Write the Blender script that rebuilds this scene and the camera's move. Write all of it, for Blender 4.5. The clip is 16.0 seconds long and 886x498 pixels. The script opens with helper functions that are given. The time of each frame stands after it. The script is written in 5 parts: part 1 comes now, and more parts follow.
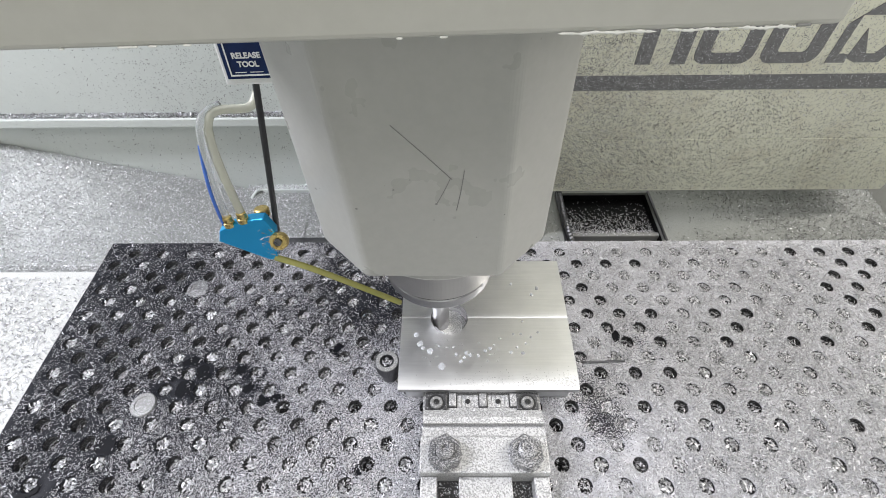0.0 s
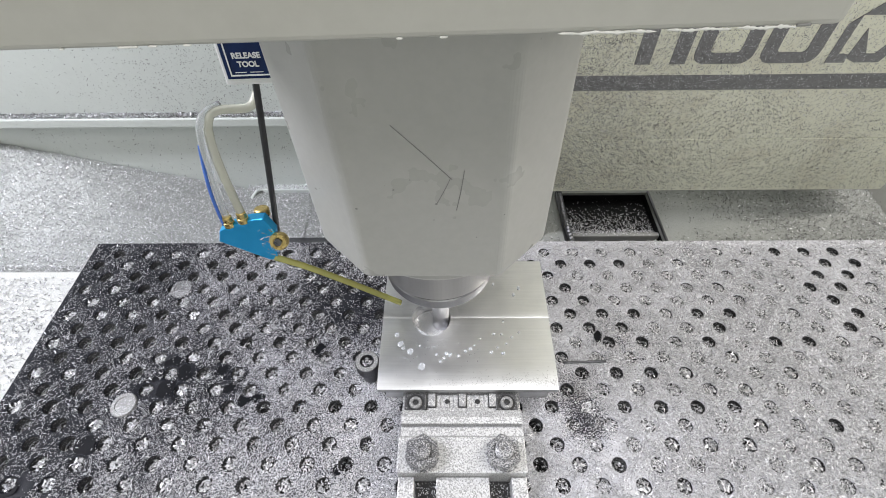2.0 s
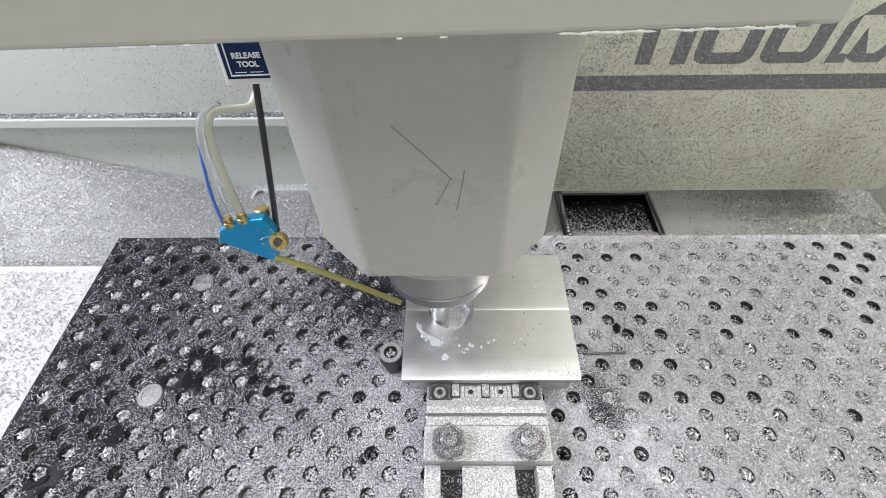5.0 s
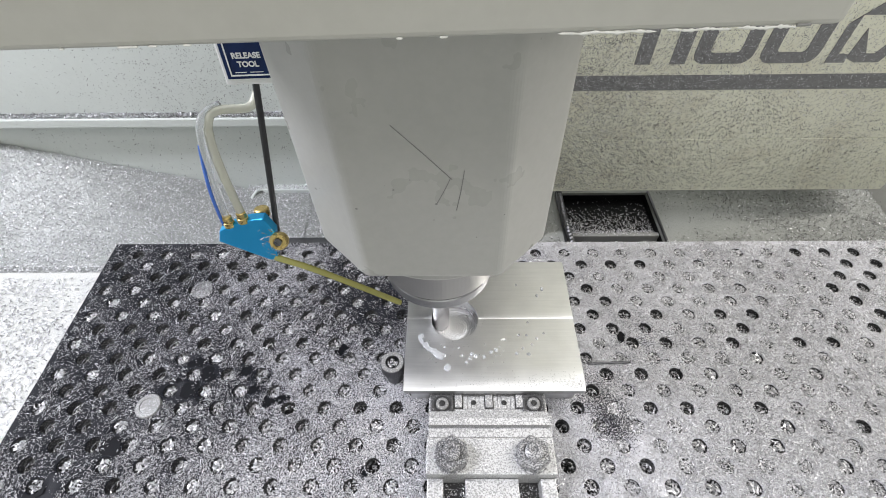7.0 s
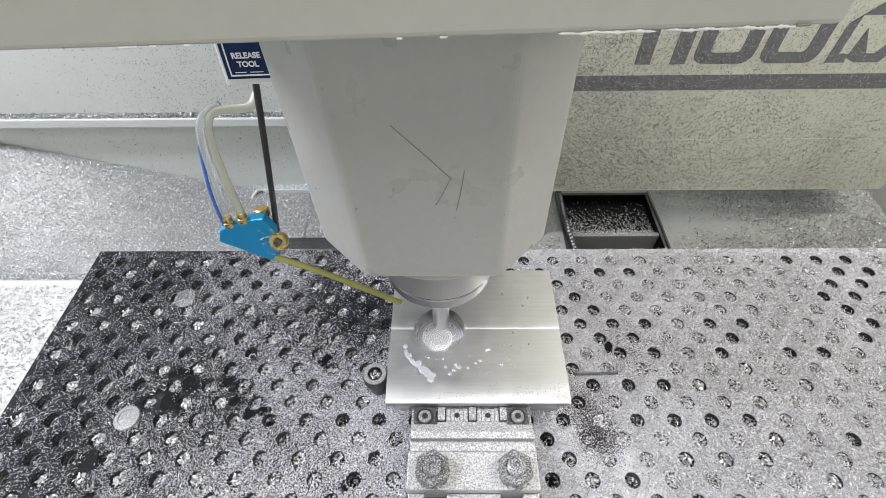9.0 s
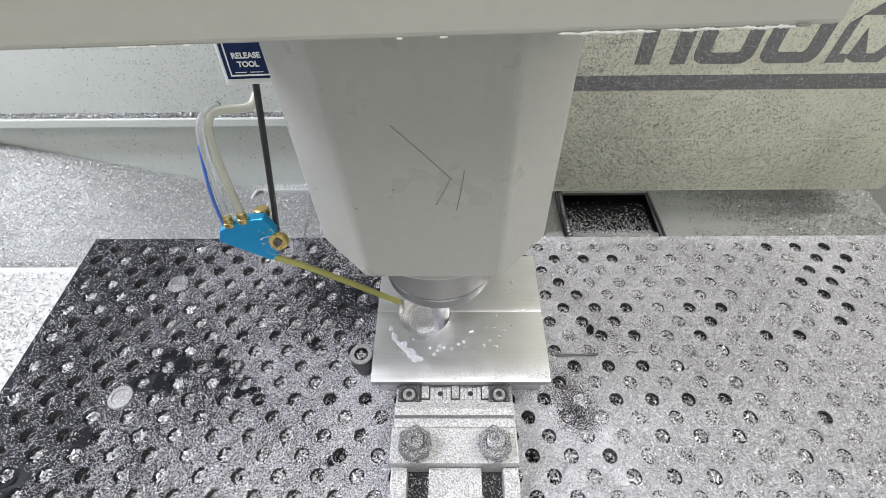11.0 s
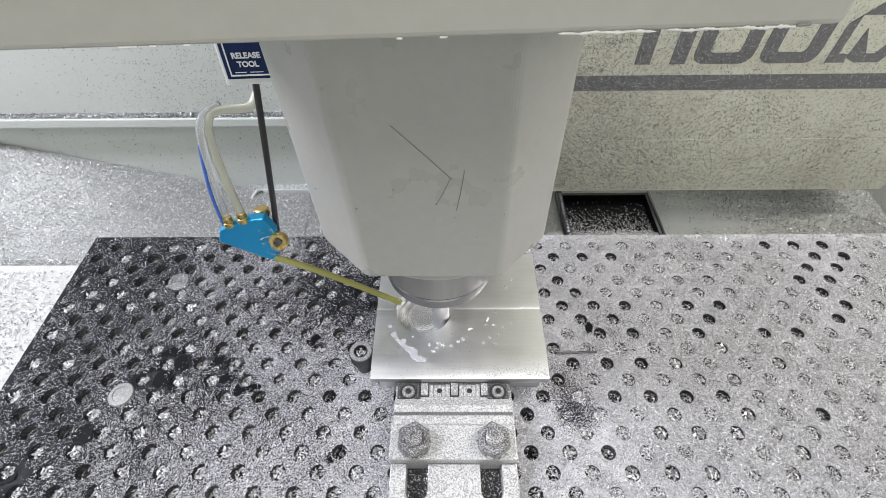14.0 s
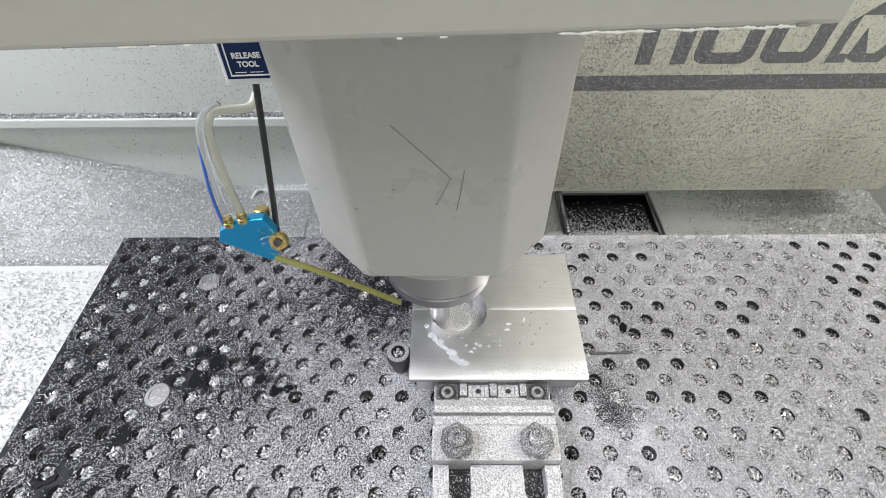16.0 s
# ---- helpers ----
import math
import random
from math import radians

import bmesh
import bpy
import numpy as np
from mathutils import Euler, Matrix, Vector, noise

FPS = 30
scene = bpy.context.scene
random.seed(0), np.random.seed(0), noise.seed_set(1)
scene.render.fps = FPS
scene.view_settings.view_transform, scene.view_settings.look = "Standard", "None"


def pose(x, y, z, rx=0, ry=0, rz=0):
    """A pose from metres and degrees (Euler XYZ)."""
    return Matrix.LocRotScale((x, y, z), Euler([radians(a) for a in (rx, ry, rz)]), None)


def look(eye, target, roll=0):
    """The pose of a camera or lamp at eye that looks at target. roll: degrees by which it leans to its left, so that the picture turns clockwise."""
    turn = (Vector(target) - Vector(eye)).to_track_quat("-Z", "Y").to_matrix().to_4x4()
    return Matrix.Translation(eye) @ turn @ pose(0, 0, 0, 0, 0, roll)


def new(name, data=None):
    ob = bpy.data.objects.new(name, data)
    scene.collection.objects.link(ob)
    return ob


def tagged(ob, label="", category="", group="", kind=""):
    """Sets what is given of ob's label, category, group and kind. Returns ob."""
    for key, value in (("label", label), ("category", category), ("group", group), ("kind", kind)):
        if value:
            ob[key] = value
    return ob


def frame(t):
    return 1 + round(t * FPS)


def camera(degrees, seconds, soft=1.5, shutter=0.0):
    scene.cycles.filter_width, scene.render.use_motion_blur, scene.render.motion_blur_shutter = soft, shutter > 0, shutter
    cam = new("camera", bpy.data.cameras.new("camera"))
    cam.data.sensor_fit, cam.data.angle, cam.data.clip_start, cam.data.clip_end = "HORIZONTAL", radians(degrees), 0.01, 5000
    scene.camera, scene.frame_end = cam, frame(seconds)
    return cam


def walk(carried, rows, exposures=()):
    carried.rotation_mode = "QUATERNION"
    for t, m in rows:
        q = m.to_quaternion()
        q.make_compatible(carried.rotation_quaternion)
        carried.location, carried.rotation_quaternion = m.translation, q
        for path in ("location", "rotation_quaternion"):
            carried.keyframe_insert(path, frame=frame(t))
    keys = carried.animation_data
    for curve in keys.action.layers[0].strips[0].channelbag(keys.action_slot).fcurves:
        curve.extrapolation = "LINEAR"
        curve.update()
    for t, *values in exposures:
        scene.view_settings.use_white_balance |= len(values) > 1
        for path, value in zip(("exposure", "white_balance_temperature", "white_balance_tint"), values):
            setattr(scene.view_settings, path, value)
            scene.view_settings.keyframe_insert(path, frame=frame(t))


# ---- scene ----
cam = camera(86.45, 16.0, soft=0.95)
EYE = pose(-0.03451, -0.12652, 0.32567, 39.731, 0.751, 0.300)
walk(cam, [(0.0, EYE), (16.0, EYE)], exposures=[(0.0, 0.0), (16.0, 0.0)])

# ---- world and lamps ----
world = bpy.data.worlds.new("shop_air")
scene.world = world
world.use_nodes = True
world.node_tree.nodes["Background"].inputs[0].default_value = (0.93, 1.0, 0.97, 1)
world.node_tree.nodes["Background"].inputs[1].default_value = 0.25


def area_lamp(name, eye, target, sx, sy, watts, colour):
    data = bpy.data.lights.new(name, "AREA")
    data.shape, data.size, data.size_y, data.energy, data.color = "RECTANGLE", sx, sy, watts, colour
    ob = new(name, data)
    ob.matrix_world = look(eye, target)
    return ob


area_lamp("ceiling_lamp", (-1.05, 0.02, 1.15), (-0.1, 0.13, 0.0), 0.12, 0.6, 22.3, (0.97, 0.98, 1.08))
area_lamp("ceiling_lamp", (1.10, 0.32, 1.15), (0.1, 0.03, 0.0), 0.12, 0.9, 16.2, (1.0, 0.96, 0.91))
area_lamp("ceiling_lamp", (0.30, -0.60, 1.50), (0.0, 0.1, 0.0), 1.1, 0.55, 11.5, (1.0, 0.98, 0.99))
# Added low fill for upright faces; nothing in the room gives this light.
area_lamp("front_fill_lamp", (0.15, -1.40, 0.85), (0.0, 0.2, 0.05), 1.3, 0.8, 3.2, (1.0, 1.0, 0.97))

# ---- the table's path: a bore that widens turn by turn ----
TURN = [(0, -19.8), (.5, 34.9), (1, 86.7), (1.5, 137.6), (2, 197.4), (2.5, 296.8), (3, 394.9), (3.5, 486.6),
        (4, 576.7), (4.2, 612), (6.3, 956.1), (6.5, 987.5), (7, 1062.9), (7.5, 1135.5), (8, 1206.6), (8.5, 1276.8),
        (9, 1344.6), (9.2, 1371.0), (11.3, 1642.5), (11.5, 1666.6), (12, 1726.0), (12.5, 1785.2), (13, 1843.5),
        (13.5, 1901.1), (14, 1957.8), (14.5, 2013), (15, 2068.3), (15.5, 2123.6), (16, 2179.5)]
CENTRE = Vector((-0.00639, 0.0023, 0.0))
TOOL = Vector((-0.041, 0.0592, 0.0))


def spline(knots):
    """A natural cubic through the knots."""
    x, y = (np.array(a, float) for a in zip(*knots))
    n, h = len(x), np.diff(x)
    a, rhs = np.eye(n), np.zeros(n)
    for i in range(1, n - 1):
        a[i, i - 1:i + 2] = h[i - 1], 2 * (h[i - 1] + h[i]), h[i]
        rhs[i] = 6 * ((y[i + 1] - y[i]) / h[i] - (y[i] - y[i - 1]) / h[i - 1])
    m = np.linalg.solve(a, rhs)

    def at(t):
        i = int(min(max(np.searchsorted(x, t) - 1, 0), n - 2))
        p, q = x[i + 1] - t, t - x[i]
        return (m[i] * p ** 3 + m[i + 1] * q ** 3) / (6 * h[i]) + (y[i] / h[i] - m[i] * h[i] / 6) * p + (y[i + 1] / h[i] - m[i + 1] * h[i] / 6) * q
    return at


turn_at = spline(TURN)


def orbit(t):
    """The bore's centre, seen from the cutter."""
    r = (6.70 + 0.6413 * t - 0.0094 * t * t) * 0.001
    a = radians(turn_at(t))
    return Vector((r * math.cos(a), r * math.sin(a), 0))


START = orbit(0.0)


def shift(t):
    return orbit(t) - START


# ---- materials ----
def material(name, base, rough=0.5, metal=0.0):
    m = bpy.data.materials.new(name)
    m.use_nodes = True
    b = m.node_tree.nodes["Principled BSDF"]
    b.inputs["Base Color"].default_value = (*base, 1)
    b.inputs["Roughness"].default_value = rough
    b.inputs["Metallic"].default_value = metal
    return m, m.node_tree, b


def noise_node(nt, scale, detail=4.0, stretch=None, rough=0.6):
    tex = nt.nodes.new("ShaderNodeTexNoise")
    tex.inputs["Scale"].default_value, tex.inputs["Detail"].default_value = scale, detail
    tex.inputs["Roughness"].default_value = rough
    co = nt.nodes.new("ShaderNodeTexCoord")
    if stretch:
        mp = nt.nodes.new("ShaderNodeMapping")
        mp.inputs["Scale"].default_value = stretch
        nt.links.new(co.outputs["Object"], mp.inputs["Vector"])
        nt.links.new(mp.outputs["Vector"], tex.inputs["Vector"])
    else:
        nt.links.new(co.outputs["Object"], tex.inputs["Vector"])
    return tex.outputs["Fac"]


def ramp(nt, fac, stops):
    r = nt.nodes.new("ShaderNodeValToRGB")
    e = r.color_ramp.elements
    while len(e) < len(stops):
        e.new(0.5)
    for k, (at, col) in enumerate(stops):
        e[k].position = at
        e[k].color = (*col, 1) if len(col) == 3 else col
    nt.links.new(fac, r.inputs["Fac"])
    return r.outputs["Color"]


def mix(nt, fac, a, b, kind="MIX"):
    n = nt.nodes.new("ShaderNodeMix")
    n.data_type, n.blend_type = "RGBA", kind
    for sock, v in ((n.inputs["Factor"], fac), (n.inputs["A"], a), (n.inputs["B"], b)):
        if isinstance(v, (float, int)):
            sock.default_value = v
        elif isinstance(v, tuple):
            sock.default_value = (*v, 1)
        else:
            nt.links.new(v, sock)
    return n.outputs["Result"]


def bump(nt, bsdf, fac, strength=0.3, distance=0.001):
    n = nt.nodes.new("ShaderNodeBump")
    n.inputs["Strength"].default_value, n.inputs["Distance"].default_value = strength, distance
    nt.links.new(fac, n.inputs["Height"])
    nt.links.new(n.outputs["Normal"], bsdf.inputs["Normal"])


def painted(name, base, dark, rough=0.42, speck=0.0, relief=0.05, stain=None):
    """Machine enamel: faint mottling, smears and, if wanted, stuck specks of swarf."""
    m, nt, b = material(name, base, rough)
    col = ramp(nt, noise_node(nt, 7, 5), [(0.35, dark), (0.62, base)])
    if stain:
        blot = ramp(nt, noise_node(nt, 24, 5, rough=0.7), [(0.50, (0, 0, 0)), (0.70, (0.38, 0.38, 0.38))])
        col = mix(nt, blot, col, stain)
    fine = noise_node(nt, 260, 3)
    col = mix(nt, 0.03, col, ramp(nt, fine, [(0.3, (0.15, 0.15, 0.14)), (0.7, (0.9, 0.9, 0.88))]))
    if speck:
        s = ramp(nt, noise_node(nt, 520, 2), [(0.62, (0, 0, 0)), (0.68, (1, 1, 1))])
        big = ramp(nt, noise_node(nt, 9, 3), [(0.4, (0.25,) * 3), (0.6, (1, 1, 1))])
        fac = nt.nodes.new("ShaderNodeMath")
        fac.operation = "MULTIPLY"
        nt.links.new(s, fac.inputs[0]), nt.links.new(big, fac.inputs[1])
        f2 = nt.nodes.new("ShaderNodeMath")
        f2.operation, f2.inputs[1].default_value = "MULTIPLY", speck
        nt.links.new(fac.outputs[0], f2.inputs[0])
        col = mix(nt, f2.outputs[0], col, (0.12, 0.12, 0.115))
    nt.links.new(col, b.inputs["Base Color"])
    nt.links.new(ramp(nt, noise_node(nt, 30, 4), [(0.3, (rough - .1,) * 3), (0.7, (rough + .12,) * 3)]), b.inputs["Roughness"])
    bump(nt, b, noise_node(nt, 420, 2), relief, 0.0004)
    return m


def metal(name, base, rough, stretch=None, scale=300, var=0.25, relief=0.15):
    m, nt, b = material(name, base, rough, 1.0)
    f = noise_node(nt, scale, 4, stretch)
    lo = tuple(c * (1 - var) for c in base)
    nt.links.new(mix(nt, 0.5, ramp(nt, f, [(0.3, lo), (0.7, base)]), ramp(nt, noise_node(nt, 18, 4), [(0.3, lo), (0.65, base)])), b.inputs["Base Color"])
    nt.links.new(ramp(nt, f, [(0.3, (max(rough - .08, .03),) * 3), (0.7, (rough + .1,) * 3)]), b.inputs["Roughness"])
    bump(nt, b, f, relief, 0.0003)
    return m


def chip_metal(name, lo, hi, rough=0.32):
    m, nt, b = material(name, hi, rough, 0.6)
    g = nt.nodes.new("ShaderNodeNewGeometry")
    nt.links.new(ramp(nt, g.outputs["Random Per Island"], [(0.0, lo), (0.5, tuple(x * 0.6 + y * 0.4 for x, y in zip(lo, hi))), (0.85, hi)]), b.inputs["Base Color"])
    nt.links.new(ramp(nt, g.outputs["Random Per Island"], [(0.0, (rough + .2,) * 3), (1.0, (rough - .08,) * 3)]), b.inputs["Roughness"])
    return m


def dusty(name, base, dust, cover, metal_dust=0.5, rough=0.45, drift=0.0, thinned=()):
    """A surface with fine swarf dust: a grain of bright specks over the base colour."""
    m, nt, b = material(name, base, rough)
    grain = noise_node(nt, 1150, 2, rough=0.55)
    patch = noise_node(nt, 14, 4)
    f = nt.nodes.new("ShaderNodeMath")
    f.operation = "MULTIPLY_ADD"
    f.inputs[1].default_value, f.inputs[2].default_value = 0.35, 0.0
    nt.links.new(patch, f.inputs[0])
    s = nt.nodes.new("ShaderNodeMath")
    s.operation = "ADD"
    nt.links.new(grain, s.inputs[0]), nt.links.new(f.outputs[0], s.inputs[1])
    edge = 0.90 - cover * 0.4
    total = s.outputs[0]
    if drift:
        # the dust lies thicker towards +x
        sep, co = nt.nodes.new("ShaderNodeSeparateXYZ"), nt.nodes.new("ShaderNodeTexCoord")
        nt.links.new(co.outputs["Object"], sep.inputs[0])
        mr = nt.nodes.new("ShaderNodeMapRange")
        for socket, value in (("From Min", -0.33), ("From Max", 0.06), ("To Min", -drift), ("To Max", drift)):
            mr.inputs[socket].default_value = value
        nt.links.new(sep.outputs["X"], mr.inputs["Value"])
        d = nt.nodes.new("ShaderNodeMath")
        d.operation = "ADD"
        nt.links.new(mr.outputs["Result"], d.inputs[0]), nt.links.new(total, d.inputs[1])
        total = d.outputs[0]
    for cx, cy, r, less in thinned:
        # the dust is thinner round each spot, the air jet's clean one among them
        co, far, mr, sub = (nt.nodes.new(k) for k in ("ShaderNodeTexCoord", "ShaderNodeVectorMath", "ShaderNodeMapRange", "ShaderNodeMath"))
        far.operation, sub.operation, mr.interpolation_type = "DISTANCE", "SUBTRACT", "SMOOTHSTEP"
        far.inputs[1].default_value = (cx, cy, 0)
        for socket, value in (("From Min", 0.0), ("From Max", r), ("To Min", less), ("To Max", 0.0)):
            mr.inputs[socket].default_value = value
        nt.links.new(co.outputs["Object"], far.inputs[0]), nt.links.new(far.outputs["Value"], mr.inputs["Value"])
        nt.links.new(total, sub.inputs[0]), nt.links.new(mr.outputs["Result"], sub.inputs[1])
        total = sub.outputs[0]
    fac = ramp(nt, total, [(edge - 0.04, (0, 0, 0)), (edge + 0.04, (1, 1, 1))])
    nt.links.new(mix(nt, fac, base, dust), b.inputs["Base Color"])
    mm = nt.nodes.new("ShaderNodeMath")
    mm.operation, mm.inputs[1].default_value = "MULTIPLY", metal_dust
    nt.links.new(fac, mm.inputs[0])
    nt.links.new(mm.outputs[0], b.inputs["Metallic"])
    bump(nt, b, grain, 0.35, 0.0006)
    return m


M_HEAD = painted("head_enamel", (0.40, 0.40, 0.375), (0.39, 0.39, 0.365), 0.34, 0.0, 0.012)
# Head enamel lightened for the casting: the stronger light on it is in the colour.
M_HEAD_LIT = painted("lit_head_enamel", (0.475, 0.47, 0.425), (0.45, 0.445, 0.40), 0.40, 0.0, 0.02)
M_PANEL = painted("panel_enamel", (0.655, 0.69, 0.665), (0.61, 0.645, 0.62), 0.45, 0.25)
M_COVER = painted("cover_enamel", (0.77, 0.77, 0.64), (0.73, 0.73, 0.60), 0.45, 0.35, stain=(0.56, 0.49, 0.37))
M_LETTER = painted("letter_vinyl", (0.19, 0.19, 0.195), (0.155, 0.155, 0.16), 0.5)
# Plain grey of base and bar; on the flared side it paints a shadow.
M_SHADE = painted("grey_shaded_enamel", (0.24, 0.24, 0.225), (0.20, 0.20, 0.19), 0.5)
M_SCRATCH = painted("bared_primer", (0.23, 0.23, 0.22), (0.16, 0.16, 0.155), 0.6)
M_SMUDGE = painted("dried_smear", (0.72, 0.72, 0.68), (0.60, 0.60, 0.56), 0.7)
M_PLATE = dusty("black_anodised_plate", (0.010, 0.0104, 0.015), (0.53, 0.53, 0.57), 0.45, 0.15, 0.45, 0.165,
                ((-0.105, 0.085, 0.085, 0.17), (0.066, 0.005, 0.04, 0.16), (-0.33, -0.05, 0.11, 0.08), (-0.20, 0.015, 0.06, 0.12), (-0.10, 0.14, 0.08, 0.10), (0.076, -0.015, 0.028, 0.15), (0.105, 0.05, 0.05, 0.09)))
M_PLATE.node_tree.nodes["Principled BSDF"].inputs["Specular IOR Level"].default_value = 0.14
M_TABLE = dusty("ground_table_iron", (0.50, 0.505, 0.48), (0.62, 0.62, 0.61), 0.5, 0.2)
M_TRAY = dusty("tray_enamel", (0.24, 0.255, 0.235), (0.31, 0.32, 0.305), 0.75, 0.15)
# Black of the slot floor, and of discs that paint the shade in holes.
M_BLACK = dusty("cavity_black", (0.012, 0.012, 0.013), (0.3, 0.3, 0.3), 0.15)
# Chute and shelf are near-black: the shade below the tray is in this colour.
M_SHELF = dusty("shade_black_shelf", (0.007, 0.007, 0.0075), (0.22, 0.22, 0.22), 0.02)
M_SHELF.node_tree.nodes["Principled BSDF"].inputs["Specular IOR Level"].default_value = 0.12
# Near-black hole walls: the shade inside open holes is put into this colour.
M_HOLE = dusty("shaded_hole_wall", (0.016, 0.016, 0.018), (0.34, 0.34, 0.35), 0.22, 0.15, 0.45)
M_CHIP = chip_metal("aluminium_chips", (0.27, 0.27, 0.28), (0.80, 0.80, 0.83), 0.46)
M_CHIP_BRIGHT = chip_metal("bright_chips", (0.16, 0.16, 0.17), (0.84, 0.84, 0.86), 0.34)
M_CHIP_DARK = chip_metal("dull_chips", (0.10, 0.10, 0.10), (0.32, 0.32, 0.31), 0.45)
M_ALU, ALU_NT, ALU_B = material("milled_aluminium_sheet", (0.86, 0.865, 0.875), 0.3, 1.0)
ALU_STREAK = noise_node(ALU_NT, 22, 6, (1.0, 34.0, 1.0), 0.7)
ALU_CLOUD = noise_node(ALU_NT, 45, 5)
ALU_NT.links.new(mix(ALU_NT, 0.5, ramp(ALU_NT, ALU_CLOUD, [(0.3, (0.66, 0.665, 0.675)), (0.7, (0.80, 0.80, 0.805))]), ramp(ALU_NT, ALU_STREAK, [(0.3, (0.64, 0.645, 0.655)), (0.7, (0.82, 0.82, 0.825))])), ALU_B.inputs["Base Color"])
ALU_NT.links.new(ramp(ALU_NT, noise_node(ALU_NT, 70, 6), [(0.3, (0.31,) * 3), (0.7, (0.39,) * 3)]), ALU_B.inputs["Roughness"])
bump(ALU_NT, ALU_B, ALU_STREAK, 0.16, 0.0003)
M_CUT = metal("fresh_cut_aluminium", (0.90, 0.90, 0.91), 0.16, None, 500, 0.08, 0.05)
M_BORE, BORE_NT, BORE_B = material("swirled_cut_aluminium", (0.90, 0.90, 0.91), 0.2, 1.0)
WAVE = BORE_NT.nodes.new("ShaderNodeTexWave")
WAVE.wave_type, WAVE.rings_direction = "RINGS", "Z"
for socket, value in (("Scale", 190.0), ("Distortion", 9.0), ("Detail", 2.0), ("Detail Scale", 140.0)):
    WAVE.inputs[socket].default_value = value
BORE_CO = BORE_NT.nodes.new("ShaderNodeTexCoord")
BORE_NT.links.new(BORE_CO.outputs["Object"], WAVE.inputs["Vector"])
BORE_NT.links.new(ramp(BORE_NT, WAVE.outputs["Fac"], [(0.2, (0.40, 0.40, 0.41)), (0.8, (0.86, 0.86, 0.87))]), BORE_B.inputs["Base Color"])
BORE_NT.links.new(ramp(BORE_NT, noise_node(BORE_NT, 150, 3), [(0.3, (0.26,) * 3), (0.7, (0.42,) * 3)]), BORE_B.inputs["Roughness"])
bump(BORE_NT, BORE_B, WAVE.outputs["Fac"], 0.22, 0.0003)
# Same cut metal as the floor, darkened: the steep wall's shade is in it.
M_BOREWALL = metal("shaded_cut_wall", (0.50, 0.50, 0.51), 0.30, (1, 1, 30), 60, 0.15, 0.02)
M_STEEL = metal("ground_steel", (0.43, 0.425, 0.41), 0.42, (1, 1, 12), 200, 0.2, 0.08)
M_DARKSTEEL = metal("dark_steel", (0.16, 0.16, 0.17), 0.38, None, 300, 0.3, 0.15)
M_SHARD = metal("bright_shard", (0.96, 0.96, 0.96), 0.5, None, 500, 0.05, 0.05)
M_SHARD.node_tree.nodes["Principled BSDF"].inputs["Metallic"].default_value = 0.1
# Near-white for the cutter marks: their glint is put into the colour.
M_GLINT = metal("glint_white", (0.98, 0.98, 0.98), 0.45, None, 500, 0.05, 0.05)
M_GLINT.node_tree.nodes["Principled BSDF"].inputs["Metallic"].default_value = 0.1
M_CLAMP = dusty("dusted_clamp_aluminium", (0.27, 0.27, 0.27), (0.58, 0.58, 0.585), 0.58, 0.25, 0.42)
M_SAWN = metal("sawn_aluminium", (0.60, 0.60, 0.60), 0.42, (14, 1, 14), 120, 0.22, 0.15)
M_GREY = dusty("dusted_zinc", (0.23, 0.23, 0.235), (0.60, 0.60, 0.60), 0.50, 0.4, 0.40)
M_NUT = dusty("dusted_dark_zinc", (0.085, 0.085, 0.09), (0.48, 0.48, 0.49), 0.46, 0.4, 0.36)
M_LUG = dusty("oiled_dark_steel", (0.05, 0.05, 0.052), (0.30, 0.30, 0.31), 0.30, 0.4, 0.3)
M_PLUG = dusty("scuffed_plug", (0.20, 0.20, 0.20), (0.46, 0.46, 0.46), 0.42, 0.4, 0.42)
M_BRASS = metal("brass", (0.72, 0.55, 0.22), 0.28, None, 300, 0.3, 0.1)
M_RINGSTEEL = metal("blued_steel", (0.33, 0.33, 0.335), 0.36, None, 300, 0.3, 0.1)
M_SCREW = metal("dull_screw_steel", (0.50, 0.50, 0.50), 0.40, None, 400, 0.45, 0.3)
M_CARBIDE = metal("cutter_steel", (0.52, 0.52, 0.53), 0.42, None, 300, 0.2, 0.05)
M_BLUE = metal("blue_anodised_block", (0.02, 0.40, 0.80), 0.38, (20, 1, 20), 160, 0.12, 0.06)
M_BLUE.node_tree.nodes["Principled BSDF"].inputs["Metallic"].default_value = 0.45
M_ROD = material("black_rod_paint", (0.02, 0.02, 0.022), 0.35)[0]
M_WET, WET_NT, WET_B = material("oily_film", (0.006, 0.006, 0.008), 0.5)
WET_B.inputs["Specular IOR Level"].default_value = 0.08
bump(WET_NT, WET_B, noise_node(WET_NT, 120, 3), 0.2, 0.0004)
M_SIGN_WHITE = painted("sign_white", (0.80, 0.81, 0.80), (0.74, 0.75, 0.74), 0.4)
M_SIGN_BLUE, NAVY_NT, NAVY_B = material("sign_navy", (0.010, 0.026, 0.115), 0.5)
NAVY_B.inputs["Specular IOR Level"].default_value = 0.2
NAVY_NT.links.new(ramp(NAVY_NT, noise_node(NAVY_NT, 90, 4), [(0.35, (0.007, 0.018, 0.07)), (0.7, (0.011, 0.028, 0.105))]), NAVY_B.inputs["Base Color"])
M_WALL = painted("room_wall", (0.62, 0.63, 0.60), (0.55, 0.56, 0.53), 0.6)


